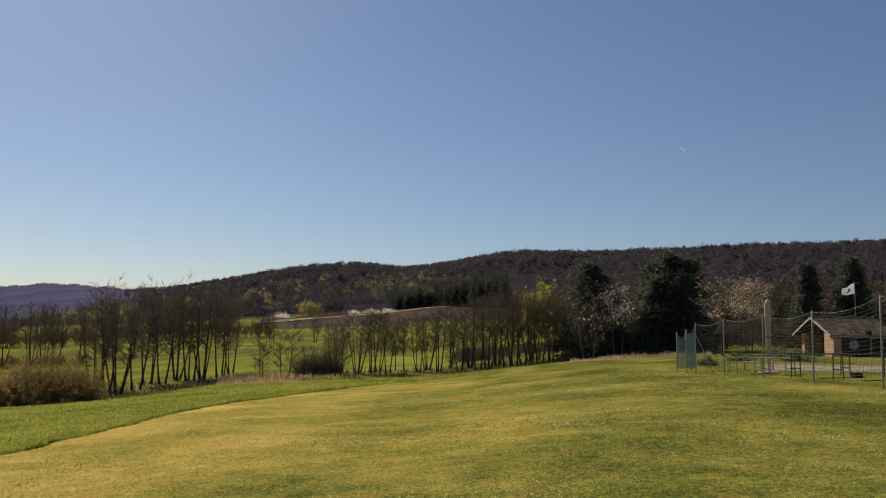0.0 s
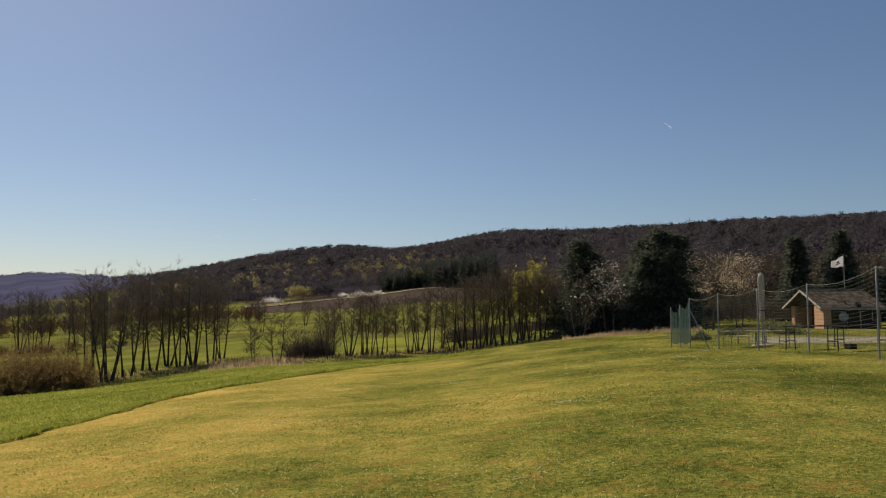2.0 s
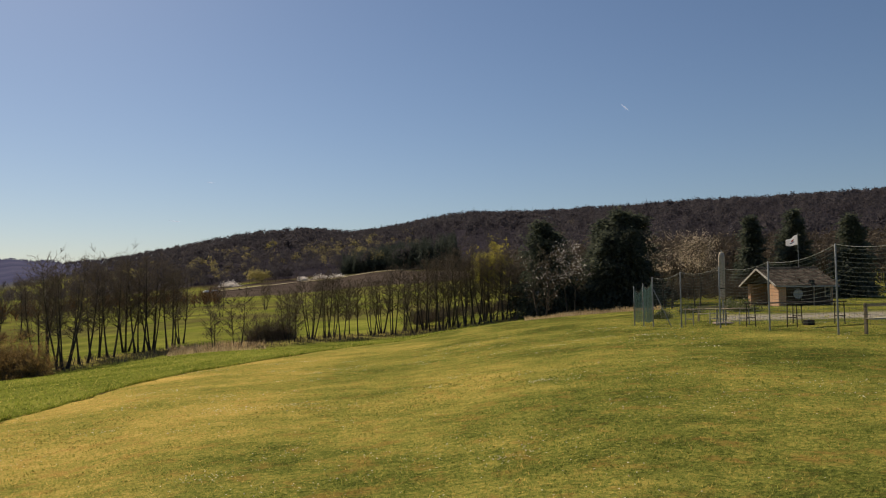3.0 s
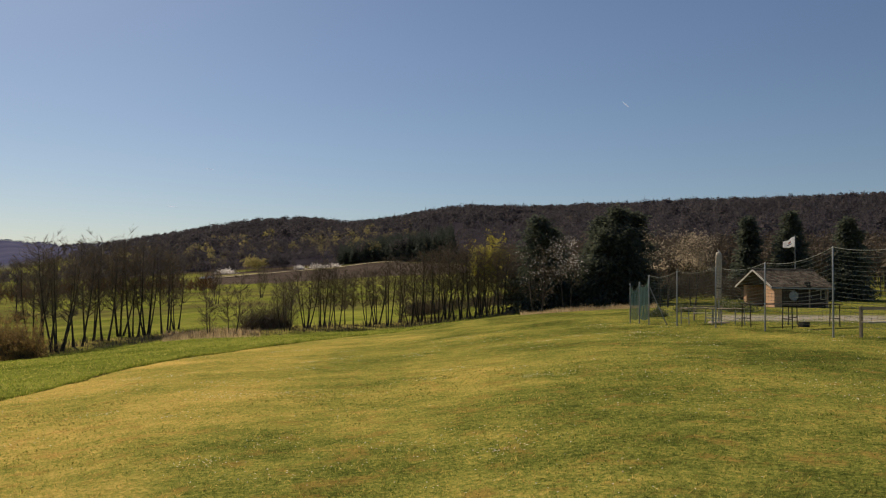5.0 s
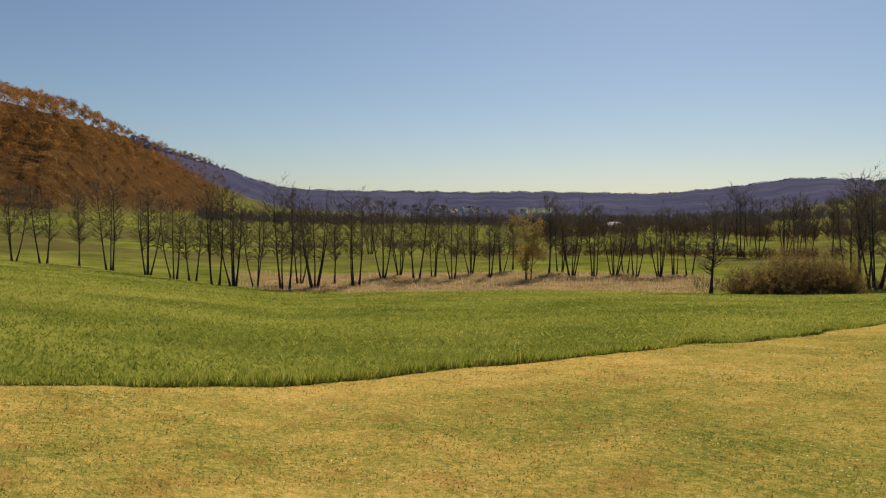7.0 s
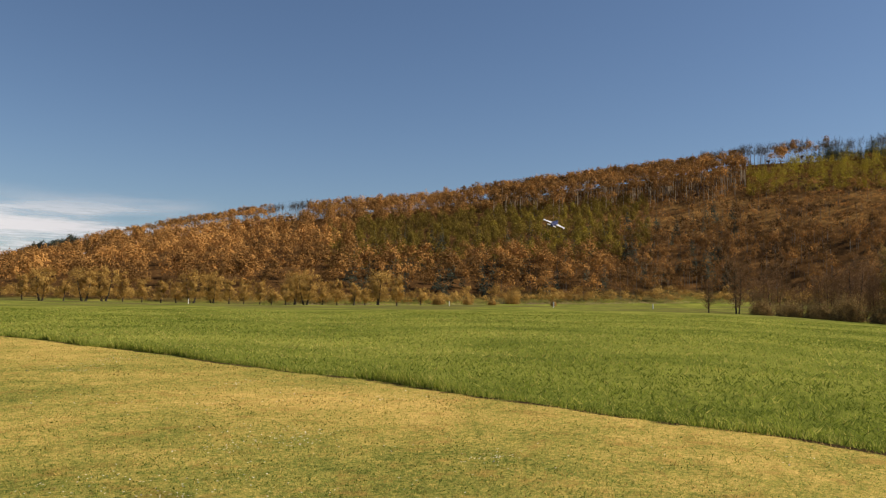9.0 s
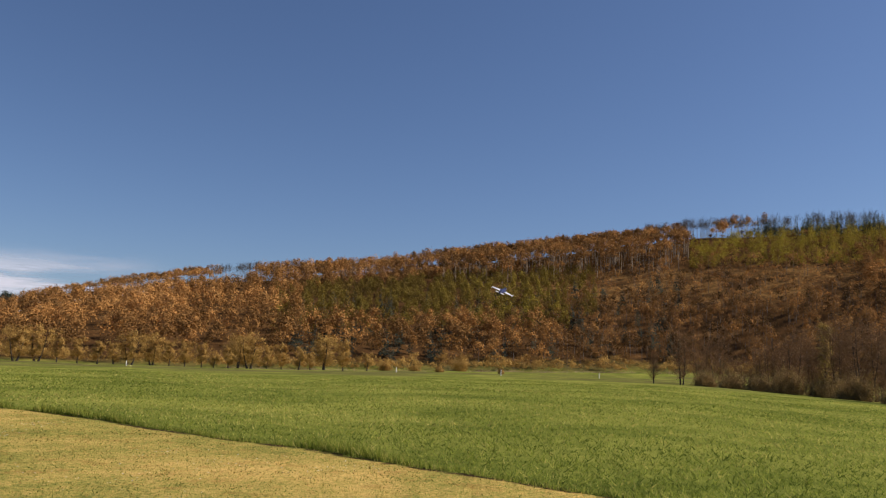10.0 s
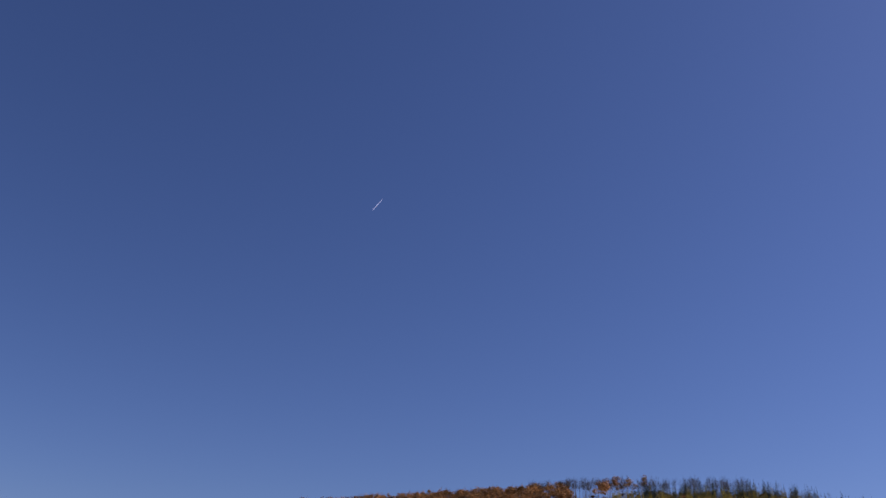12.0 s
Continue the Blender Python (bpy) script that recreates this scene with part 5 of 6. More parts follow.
br_.inputs["Mortar"].default_value = (0.42, 0.36, 0.30, 1)
br_.inputs["Mortar Size"].default_value = 0.018
k.color(k.mix(k.math("MULTIPLY", k.noise(6, 5, k.obj()), 0.5), br_.outputs["Color"], (0.34, 0.20, 0.12)))
M_BRICK = k.bump(k.noise(60, 4, k.obj()), 0.4, 0.01).m
EAVE, RIDGE = 2.0, 3.4
# back and side walls, front wall of dark boards, open porch under the near gable
box_part("wall", 0.35, HW, HD - 0.24, HD, -0.3, EAVE, M_BRICK, hut)
box_part("wall", HW - 0.24, HW, 0.0, HD - 0.25, -0.3, EAVE, M_BRICK, hut)
box_part("wall", 2.2, HW - 0.25, 0.02, 0.20, -0.3, EAVE, M_DARKWOOD, hut, label="dark boarded front wall")
box_part("wall", 2.0, 2.19, 0.25, HD - 0.25, -0.3, RIDGE - 1.0, M_DARKWOOD, hut, label="dark boarded porch wall")
for y0, y1 in ((0.0, 1.7), (HD - 0.9, HD - 0.26)):
    box_part("pier", 0.02, 0.34, y0 + 0.02, y1 - 0.02, -0.3, EAVE - 0.02, M_BRICK, hut, label="brick pier of the porch")
box_part("pier", 0.35, 0.7, 0.02, 0.30, -0.3, EAVE - 0.02, M_BRICK, hut, label="brick pier of the porch")
bm = bmesh.new()
vs = [bm.verts.new((x, y, z)) for x in (0.30, 0.36) for y, z in ((0.3, EAVE + 0.05), (HD / 2, RIDGE - 0.2), (HD - 0.3, EAVE + 0.05))]
bm.faces.new(vs[:3])
bm.faces.new(vs[3:][::-1])
for q in range(3):
    bm.faces.new([vs[q], vs[(q + 1) % 3], vs[3 + (q + 1) % 3], vs[3 + q]])
bmesh.ops.recalc_face_normals(bm, faces=bm.faces)
part("gable_board", bm, M_DARKWOOD, hut)
slope_len = math.hypot(HD / 2 + 0.5, RIDGE - EAVE + 0.2)
pitch_r = math.atan2(RIDGE - EAVE + 0.2, HD / 2 + 0.5)
k = Mat("brown_roof_tiles", 0.95)
k.b.inputs["Specular IOR Level"].default_value = 0.03
rnd = k.n("ObjectInfo").outputs["Random"]
k.color(k.ramp(k.math("ADD", k.math("MULTIPLY", rnd, 0.6), k.math("MULTIPLY", k.noise(5, 5, k.obj()), 0.4)), (0.2, (0.040, 0.034, 0.030)), (0.6, (0.085, 0.072, 0.062)), (0.9, (0.17, 0.145, 0.125))))
M_TILE = k.m
for sgn, y0 in ((1, -0.5), (-1, HD + 0.5)):
    slab = box_part("roof", -0.45, HW + 0.35, 0.0, slope_len, -0.10, 0.0, M_DARKWOOD, hut)
    slab.matrix_basis = Matrix.Translation((0, y0, EAVE - 0.2)) @ Matrix.Rotation(sgn * pitch_r if sgn > 0 else -pitch_r, 4, "X") @ (Matrix.Identity(4) if sgn > 0 else Matrix.Diagonal((1, -1, 1, 1)))
cols_, rows_n = 24, 11
tw, tl = (HW + 0.8) / cols_, slope_len / rows_n
bm = bmesh.new()
vs = []
for q in range(5):
    xq = tw * (q / 4 - 0.5) * 1.04
    zq = 0.035 * math.sin(q / 4 * 2 * math.pi)
    vs.append([bm.verts.new((xq, y_, z_ + zq)) for y_, z_ in ((0.0, 0.045), (tl * 1.12, 0.012), (0.0, 0.02))])
for q in range(4):
    bm.faces.new([vs[q][0], vs[q + 1][0], vs[q + 1][1], vs[q][1]])
    bm.faces.new([vs[q + 1][0], vs[q][0], vs[q][2], vs[q + 1][2]])
tile_mesh = bpy.data.meshes.new("tile")
bm.to_mesh(tile_mesh)
bm.free()
for row in range(rows_n):
    for col in range(cols_):
        ob = part("tile", tile_mesh, M_TILE, hut)
        ob.matrix_basis = Matrix.Translation((0, -0.5, EAVE - 0.2)) @ Matrix.Rotation(pitch_r, 4, "X") @ Matrix.Translation((-0.45 + (col + 0.5) * tw, row * tl, 0.005))
ridge_cap = Geo()
ridge_cap.tube([[-0.5, HD / 2, RIDGE + 0.02], [HW + 0.38, HD / 2, RIDGE + 0.02]], [0.12, 0.12], 8)
part("ridge_cap", ridge_cap.mesh("ridge_cap"), M_TILE, hut)
for y0 in (-0.52, HD + 0.40):
    box_part("gutter", -0.4, HW + 0.3, y0, y0 + 0.12, EAVE - 0.34, EAVE - 0.22, M_STEEL, hut)
for sgn in (1, -1):
    bm = bmesh.new()
    vs = box(bm, -0.52, -0.46, 0.0, slope_len, -0.11, 0.05)
    ob = part("barge_board", bm, M_BARGE, hut, "grey weathered barge board")
    y0 = -0.5 if sgn > 0 else HD + 0.5
    ob.matrix_basis = Matrix.Translation((0, y0, EAVE - 0.2)) @ Matrix.Rotation(sgn * pitch_r, 4, "X") @ (Matrix.Identity(4) if sgn > 0 else Matrix.Diagonal((1, -1, 1, 1)))
bm = bmesh.new()
bmesh.ops.create_cone(bm, cap_ends=True, segments=24, radius1=0.42, radius2=0.42, depth=0.06, matrix=pose(1.75, -0.06, 1.05, 90))
part("round_sign", bm, M_STEEL, hut, "round pale plate on the front")
# shade of the recess is put into the door's colour
hd = box_part("door", 3.3, 4.2, -0.02, 0.01, -0.05, 1.85, M_DARKWOOD, hut, label="plank door coloured dark for the shade of its recess")
box_part("handle", 3.38, 3.41, -0.06, -0.022, 0.9, 1.05, M_STEEL, hd)
hw = box_part("window", 4.3, 4.7, -0.02, 0.01, 0.8, 1.6, M_DARK, hut)
for x0, x1, z0, z1 in ((4.24, 4.30, 0.74, 1.66), (4.70, 4.76, 0.74, 1.66), (4.301, 4.699, 0.74, 0.80), (4.301, 4.699, 1.60, 1.66)):
    box_part("frame", x0, x1, -0.05, 0.012, z0, z1, M_PALEPLANK, hw)
box_part("porch_post", 3.0, 3.1, -0.4, -0.3, -0.2, EAVE - 0.3, M_PLANK, hut)
box_part("porch_post", 4.6, 4.7, -0.4, -0.3, -0.2, EAVE - 0.3, M_PLANK, hut)

box_part("roof_vent", 2.72, 3.12, -0.42, -0.08, EAVE - 0.16, EAVE + 0.28, M_DARK, hut, 0.02, "dark box on the eaves")

# flag
x, y, z = at(-27.85, 84)
flag = thing("flagpole", x, y, z, "tall pole flying a white flag", "flag")
g = Geo()
g.tube([[0, 0, -0.3], [0, 0, 3.4], [0, 0, 6.9]], [0.045, 0.04, 0.03], 10)
part("pole", g.mesh("pole"), M_STEEL, flag)
nu, nv = 18, 10
uu, vv = np.meshgrid(np.linspace(0, 1, nu), np.linspace(0, 1, nv), indexing="ij")
fx = -uu * 1.15
fy = 0.16 * np.sin(uu * 7 + vv * 1.5) * uu
fz = 6.75 - vv * 1.05 * (1 - 0.45 * uu) - uu ** 1.2 * 0.62 + 0.08 * np.sin(uu * 8) * uu
i, j = np.meshgrid(np.arange(nu - 1), np.arange(nv - 1), indexing="ij")
fq = np.stack([i * nv + j, (i + 1) * nv + j, (i + 1) * nv + j + 1, i * nv + j + 1], -1).reshape(-1, 4)
cloth = part("cloth", mesh_of("cloth", np.stack([fx, fy, fz], -1).reshape(-1, 3), fq), Mat("white_cloth", 0.9).color((0.82, 0.82, 0.84)).leaf(0.6).m, flag, "rippling white cloth")
cloth.modifiers.new("thickness", "SOLIDIFY").thickness = 0.006
for name_, u0, u1, v0, v1, paint in (("emblem", 0.38, 0.62, 0.30, 0.52, (0.42, 0.07, 0.07)), ("emblem", 0.30, 0.72, 0.58, 0.68, (0.06, 0.08, 0.25))):
    u_, v_ = np.meshgrid(np.linspace(u0, u1, 7), np.linspace(v0, v1, 4), indexing="ij")
    ev = np.stack([-u_ * 1.15, 0.16 * np.sin(u_ * 7 + v_ * 1.5) * u_ - 0.008, 6.75 - v_ * 1.05 * (1 - 0.45 * u_) - u_ ** 1.2 * 0.62 + 0.08 * np.sin(u_ * 8) * u_], -1).reshape(-1, 3)
    i, j = np.meshgrid(np.arange(6), np.arange(3), indexing="ij")
    em = part(name_, mesh_of(name_, ev, np.stack([i * 4 + j, (i + 1) * 4 + j, (i + 1) * 4 + j + 1, i * 4 + j + 1], -1).reshape(-1, 4)), plain("emblem_print", paint, 0.9), cloth, "printed emblem")
    em.modifiers.new("thickness", "SOLIDIFY").thickness = 0.004
# folded parasol
M_CANVAS = plain("pale_canvas", (0.46, 0.40, 0.33), 0.95, 0.0, 14.0, 0.25)
x, y, z = at(-23.0, 41.5)
sunshade = thing("parasol", x, y, z, "large folded parasol of pale canvas on a steel pole", "parasol")
g = Geo()
g.tube([[0, 0, -0.05], [0, 0, 1.7], [0, 0, 3.45]], [0.032, 0.032, 0.028], 10)
part("pole", g.mesh("pole"), M_STEEL, sunshade)
nf, zs = 32, np.linspace(1.22, 3.50, 15)
prof = np.interp(zs, [1.22, 1.45, 1.75, 2.4, 3.1, 3.35, 3.50], [0.10, 0.115, 0.11, 0.135, 0.145, 0.135, 0.10])
th = np.arange(nf) * 2 * np.pi / nf
fold = 1 + 0.16 * np.sin(th * 8)[None] * np.interp(zs, [1.2, 2.5, 3.5], [1.0, 0.8, 0.3])[:, None] + 0.05 * np.sin(th * 3 + 1)[None]
cv = np.stack([prof[:, None] * fold * np.cos(th + zs[:, None] * 0.25), prof[:, None] * fold * np.sin(th + zs[:, None] * 0.25), np.broadcast_to(zs[:, None], fold.shape) + 0.06 * np.sin(th * 8)[None] * (zs[:, None] < 1.3)], -1).reshape(-1, 3)
i, j = np.meshgrid(np.arange(len(zs) - 1), np.arange(nf), indexing="ij")
cf = np.stack([i * nf + j, i * nf + (j + 1) % nf, (i + 1) * nf + (j + 1) % nf, (i + 1) * nf + j], -1).reshape(-1, 4)
canvas = part("canopy", mesh_of("canopy", cv, cf), M_CANVAS, sunshade, "folded pale canvas")
canvas.modifiers.new("thickness", "SOLIDIFY").thickness = 0.01
g = Geo()
g.tube([[0, 0, 1.70], [0, 0, 1.75]], [0.14, 0.14], 16)
part("strap", g.mesh("strap"), M_DARKWOOD, sunshade, "dark tie strap")
g = Geo()
g.tube([[0, 0, 3.49], [0, 0, 3.53], [0, 0, 3.60]], [0.05, 0.04, 0.012], 10)
part("finial", g.mesh("finial"), M_STEEL, sunshade)
box_part("base_plate", -0.4, 0.4, -0.4, 0.4, -0.06, 0.07, M_STONE, sunshade, 0.02)

# ---------------------------------------------------------------- safety nets
POSTS = ((-35.6, 26.6, 3.1), (-29.92, 29.4, 3.0), (-25.87, 33.0, 2.62), (-22.78, 36.0, 2.60), (-20.26, 38.0, 2.52), (-18.39, 40.0, 2.40), (-17.75, 41.2, 2.1), (-17.13, 42.0, 2.0))
netting = thing("safety_net", *at(-25.87, 33.0), "grey-green safety net hung between galvanised posts", "net")
inv = netting.matrix_basis.inverted()
tops = []
for a_, r_, h_ in POSTS:
    x, y, z = inv @ Vector(at(a_, r_))
    g = Geo()
    g.tube([[x, y, z - 0.3], [x, y, z + h_ * 0.5], [x, y, z + h_], [x, y, z + h_ + 0.03]], [0.032, 0.031, 0.030, 0.01], 8)
    part("post", g.mesh("post"), M_STEEL, netting)
    tops.append((np.array([x, y, z]), h_))
for (p0, h0), (p1, h1) in zip(tops[:-1], tops[1:]):
    g = Geo()
    n = 16
    s_ = np.linspace(0, 1, n)
    L = np.linalg.norm(p1 - p0)
    sag = (0.10 + 0.03 * L) if L > 2 else 0.35
    rows_ = 17

    def net_point(s, q):
        h = (h0 + (h1 - h0) * s) * q
        out = p0[None] + (p1 - p0)[None] * s[:, None]
        wave = 0.03 * np.sin(s * 19 + q * 5)
        return out + np.stack([wave * 0.5, wave, h - sag * 4 * s * (1 - s) * (0.25 + 0.75 * q)], 1)

    for q in np.linspace(0.16, 0.97, rows_):
        g.tube(net_point(s_, q), np.full(n, 0.0055), 3)
    part("net", g.mesh("net"), M_NET, netting)
    g = Geo()
    for s0 in np.arange(0.1 / L, 1, (0.22 if L > 2 else 0.05) / L):
        q = np.linspace(0.14, 0.97, 7)
        line = np.concatenate([net_point(np.array([s0 + 0.02 * math.sin(9 * v)]), v) for v in q])
        g.tube(line, np.full(7, 0.0035 if L > 2 else 0.009), 3)
    part("net", g.mesh("net"), M_NET if L > 2 else M_GREENNET, netting)
    g = Geo()
    g.tube(net_point(s_, 1.0), np.full(n, 0.008), 4)
    part("edge_rope", g.mesh("edge_rope"), M_CORD, netting)
x, y, z = inv @ Vector(at(-18.39, 40.0))
g = Geo()
g.tube([[x, y, z + 1.9], [x + 0.75, y - 0.5, z - 0.05]], [0.022, 0.022], 6)
part("brace", g.mesh("brace"), M_STEEL, netting)


# ---------------------------------------------------------------- tables, rails and boxes behind the nets
def trestle(name, w, d, h, label, top_mat, leg_mat):
    ob = thing(name, 0, 0, 0, label, "table", "tables behind the nets")
    for q in range(4):
        y = -d / 2 + q * d / 4
        box_part("plank", -w / 2, w / 2, y + 0.01, y + d / 4 - 0.01, h - 0.045, h, top_mat, ob, 0.006)
    for x in (-w / 2 + 0.12, w / 2 - 0.12):
        for y in (-d / 2 + 0.06, d / 2 - 0.06):
            g = Geo()
            g.tube([[x, y, -0.05], [x, y * 0.9, h - 0.05]], [0.024, 0.024], 6)
            part("leg", g.mesh("leg"), leg_mat, ob)
        box_part("crossbar", x - 0.02, x + 0.02, -d / 2 + 0.05, d / 2 - 0.05, h * 0.35, h * 0.35 + 0.04, leg_mat, ob)
    return ob


tr = first_at(trestle("work_table", 1.7, 0.7, 0.78, "grey plank table on steel legs", M_PLANK, M_STEEL), -21.6, 40.5, 1.0, 18)
put(tr, -23.6, 39.5, 1.0, 22)
tr = first_at(trestle("long_table", 3.2, 0.6, 1.0, "long dark table on thin posts", M_DARKWOOD, M_DARKWOOD), -26.2, 38.0, 1.0, 24)
put(tr, -28.7, 36.5, 1.0, 24)


def bench_rail(name, label):
    ob = thing(name, 0, 0, 0, label, "bench", "rails behind the nets")
    for x in (-1.1, 1.1):
        box_part("post", x - 0.045, x + 0.045, -0.045, 0.045, -0.15, 1.02, M_PLANK, ob, 0.008)
    box_part("seat", -1.2, 1.2, -0.32, -0.05, 0.48, 0.53, M_PALEPLANK, ob, 0.008, "pale plank")
    box_part("rail", -1.2, 1.2, -0.03, 0.02, 0.90, 1.0, M_PLANK, ob, 0.008)
    return ob


br = first_at(bench_rail("plank_bench", "wooden bench with a pale plank and a rail"), -32.6, 31.0, 1.0, 26)
put(br, -22.3, 46.0, 0.8, 15)
bx = thing("crate", *at(-28.25, 37.2), "small black plastic crate on the grass", "crate", turn=20, size=0.7)
box_part("body", -0.28, 0.28, -0.2, 0.2, 0.0, 0.28, M_RUBBER, bx, 0.02)
ld = box_part("lid", -0.29, 0.29, -0.21, 0.21, 0.284, 0.32, M_DARKWOOD, bx, 0.01)
box_part("handle", -0.08, 0.08, -0.02, 0.02, 0.324, 0.36, M_STEEL, ld, 0.008)
for n_, (a, r, w, h) in enumerate(((-20.9, 62, 2.0, 0.9), (-24.4, 62, 2.8, 1.2), (-19.0, 52, 1.4, 0.8), (-23.4, 66, 2.0, 1.3))):
    s = shrub("flowering_shrub", 290 + n_, h, w, "low green shrub with pale cream flowers by the hut", M_LOWSHRUB, n=160, leaf_n=1100, leaf_size=0.11)
    first_at(s, a, r)

# white marker posts on the meadow
mk = thing("marker_post", 0, 0, 0, "short white marker post in the meadow", "post", "white marker posts")
box_part("post", -0.09, 0.09, -0.09, 0.09, -0.2, 1.15, M_WHITE, mk, 0.02)
box_part("cap", -0.12, 0.12, -0.12, 0.12, 1.154, 1.22, M_WHITE, mk, 0.02)
first_at(mk, 116.6, 176)
for a_, r_ in ((109.7, 195), (124.1, 210), (142.4, 205)):
    put(mk, a_, r_)

# ---------------------------------------------------------------- model jet in flight
def panel(name, outline, z, thick, material, parent, label=""):
    """A thin wing-like plate: an outline drawn out to a sharp rim."""
    bm = bmesh.new()
    c = np.mean(outline, 0)
    rim = [bm.verts.new((x, y, z)) for x, y in outline]
    up = [bm.verts.new((c[0] + (x - c[0]) * 0.75, c[1] + (y - c[1]) * 0.75, z + thick)) for x, y in outline]
    dn = [bm.verts.new((c[0] + (x - c[0]) * 0.75, c[1] + (y - c[1]) * 0.75, z - thick)) for x, y in outline]
    n = len(rim)
    bm.faces.new(up)
    bm.faces.new(dn[::-1])
    for q in range(n):
        w = (q + 1) % n
        bm.faces.new([rim[q], rim[w], up[w], up[q]])
        bm.faces.new([rim[w], rim[q], dn[q], dn[w]])
    bmesh.ops.recalc_face_normals(bm, faces=bm.faces)
    return part(name, bm, material, parent, label)


M_JETGREY = plain("pale_grey_airframe", (0.55, 0.56, 0.58), 0.4)
M_JETBLUE = plain("blue_airframe", (0.025, 0.03, 0.09), 0.35)
ja, je, jr = 116.5, 5.4, 60.0
jx, jy = -math.sin(radians(ja)) * jr, math.cos(radians(ja)) * jr
jet = thing("model_jet", 0, 0, 0, "grey and blue radio-controlled model jet in banked flight", "model aircraft")
jet.matrix_basis = pose(jx, jy, 1.65 + jr * math.tan(radians(je)), 18, 24, 109)
g = Geo()
ys = [-0.95, -0.9, -0.5, 0.0, 0.4, 0.7, 0.92, 1.0]
g.tube([[0, y, 0.02 * (y > 0.5)] for y in ys], [0.07, 0.10, 0.135, 0.15, 0.14, 0.10, 0.05, 0.008], 14)
part("fuselage", g.mesh("fuselage"), M_JETBLUE, jet, "dark blue fuselage")
g = Geo()
g.tube([[0, y, 0.13] for y in (0.15, 0.28, 0.45, 0.6, 0.7)], [0.015, 0.07, 0.085, 0.05, 0.01], 10)
part("canopy", g.mesh("canopy"), M_DARK, jet)
for s_ in (-1, 1):
    panel("wing", [(s_ * 0.10, 0.28), (s_ * 0.82, -0.05), (s_ * 0.84, -0.24), (s_ * 0.10, -0.30)], 0.0, 0.014, M_JETGREY, jet, "pale grey wing")
    panel("tailplane", [(s_ * 0.06, -0.62), (s_ * 0.36, -0.84), (s_ * 0.36, -0.96), (s_ * 0.06, -0.92)], 0.02, 0.008, M_JETGREY, jet)
    g = Geo()
    g.tube([[s_ * 0.15, 0.22, -0.01], [s_ * 0.16, 0.0, -0.01], [s_ * 0.12, -0.5, 0.0]], [0.075, 0.085, 0.05], 10)
    part("intake", g.mesh("intake"), M_JETBLUE, jet)
    g = Geo()
    g.tube([[s_ * 0.84, y, -0.01] for y in (-0.42, -0.35, 0.05, 0.22)], [0.01, 0.022, 0.022, 0.004], 8)
    part("wingtip_pod", g.mesh("wingtip_pod"), M_JETGREY, jet)
fin = panel("tail_fin", [(0.06, -0.50), (0.42, -0.82), (0.42, -0.96), (0.06, -0.90)], 0.0, 0.008, M_JETBLUE, jet, "dark blue tail fin")
fin.matrix_basis = Matrix.Rotation(radians(-90), 4, "Y")

# ---------------------------------------------------------------- vapour trails and the low cloud
k = Mat("vapour", 1.0)
k.color((0.85, 0.87, 0.92))
# weak emission stands in for sunlight on the trails
k.b.inputs["Emission Color"].default_value = (0.8, 0.86, 1.0, 1)
k.b.inputs["Emission Strength"].default_value = 0.35
k.b.inputs["Alpha"].default_value = 0.55
M_VAPOUR = k.m


def sky_point(a, e, r):
    return np.array([-math.sin(radians(a)) * math.cos(radians(e)), math.cos(radians(a)) * math.cos(radians(e)), math.sin(radians(e))]) * r


for p0, p1, w in (((-16.65, 12.95), (-17.15, 12.50), 2.2), ((15.5, 5.06), (14.8, 5.0), 1.6), ((13.0, 7.77), (12.5, 7.70), 1.2), ((119.48, 28.80), (118.72, 29.72), 2.6)):
    g = Geo()
    g.tube([sky_point(p0[0] + (p1[0] - p0[0]) * t, p0[1] + (p1[1] - p0[1]) * t, 4500) for t in (0, 0.3, 0.7, 1)], [w * 0.3, w, w, w * 0.4], 6)
    tagged(part("vapour_trail", g.mesh("vapour_trail"), M_VAPOUR), "short white vapour trail in the blue sky", "vapour trail", kind="structure")
k = Mat("low_cloud", 1.0)
k.color((0.5, 0.52, 0.56))
# added glow makes the cloud sheet look sunlit
k.b.inputs["Emission Color"].default_value = (0.86, 0.90, 1.0, 1)
k.b.inputs["Emission Strength"].default_value = 0.3
sep = k.n("SeparateXYZ")
k.link(k.n("TexCoord").outputs["Generated"], sep.inputs[0])
mapping = k.n("Mapping")
mapping.inputs["Scale"].default_value = (0.0012, 0.0012, 0.012)
k.link(k.pos(), mapping.inputs["Vector"])
wisps = k.noise(1.0, 6, mapping.outputs[0])
body = k.math("MULTIPLY", k.step(sep.outputs[2], 1.0, 0.55), k.step(wisps, 0.32, 0.62))
k.link(k.math("MULTIPLY", body, k.step(k.attr("tint"), 0.0, 0.5)), k.b.inputs["Alpha"])
M_CLOUD = k.m
ca = np.linspace(139, 172, 34)
ce = np.linspace(1.0, 7.2, 9)
cv = np.array([[sky_point(a_, e_, 4650) for e_ in ce] for a_ in ca]).reshape(-1, 3)
i, j = np.meshgrid(np.arange(33), np.arange(8), indexing="ij")
cf = np.stack([i * 9 + j, (i + 1) * 9 + j, (i + 1) * 9 + j + 1, i * 9 + j + 1], -1).reshape(-1, 4)
tagged(part("backdrop", mesh_of("backdrop", cv, cf, [("tint", np.repeat(np.clip((ca - 139) / 12, 0, 1), 9))]), M_CLOUD), "thin white cloud bank low over the hill", "cloud", kind="structure")

# ---------------------------------------------------------------- grass, flowers and reeds
rng = np.random.default_rng(5)


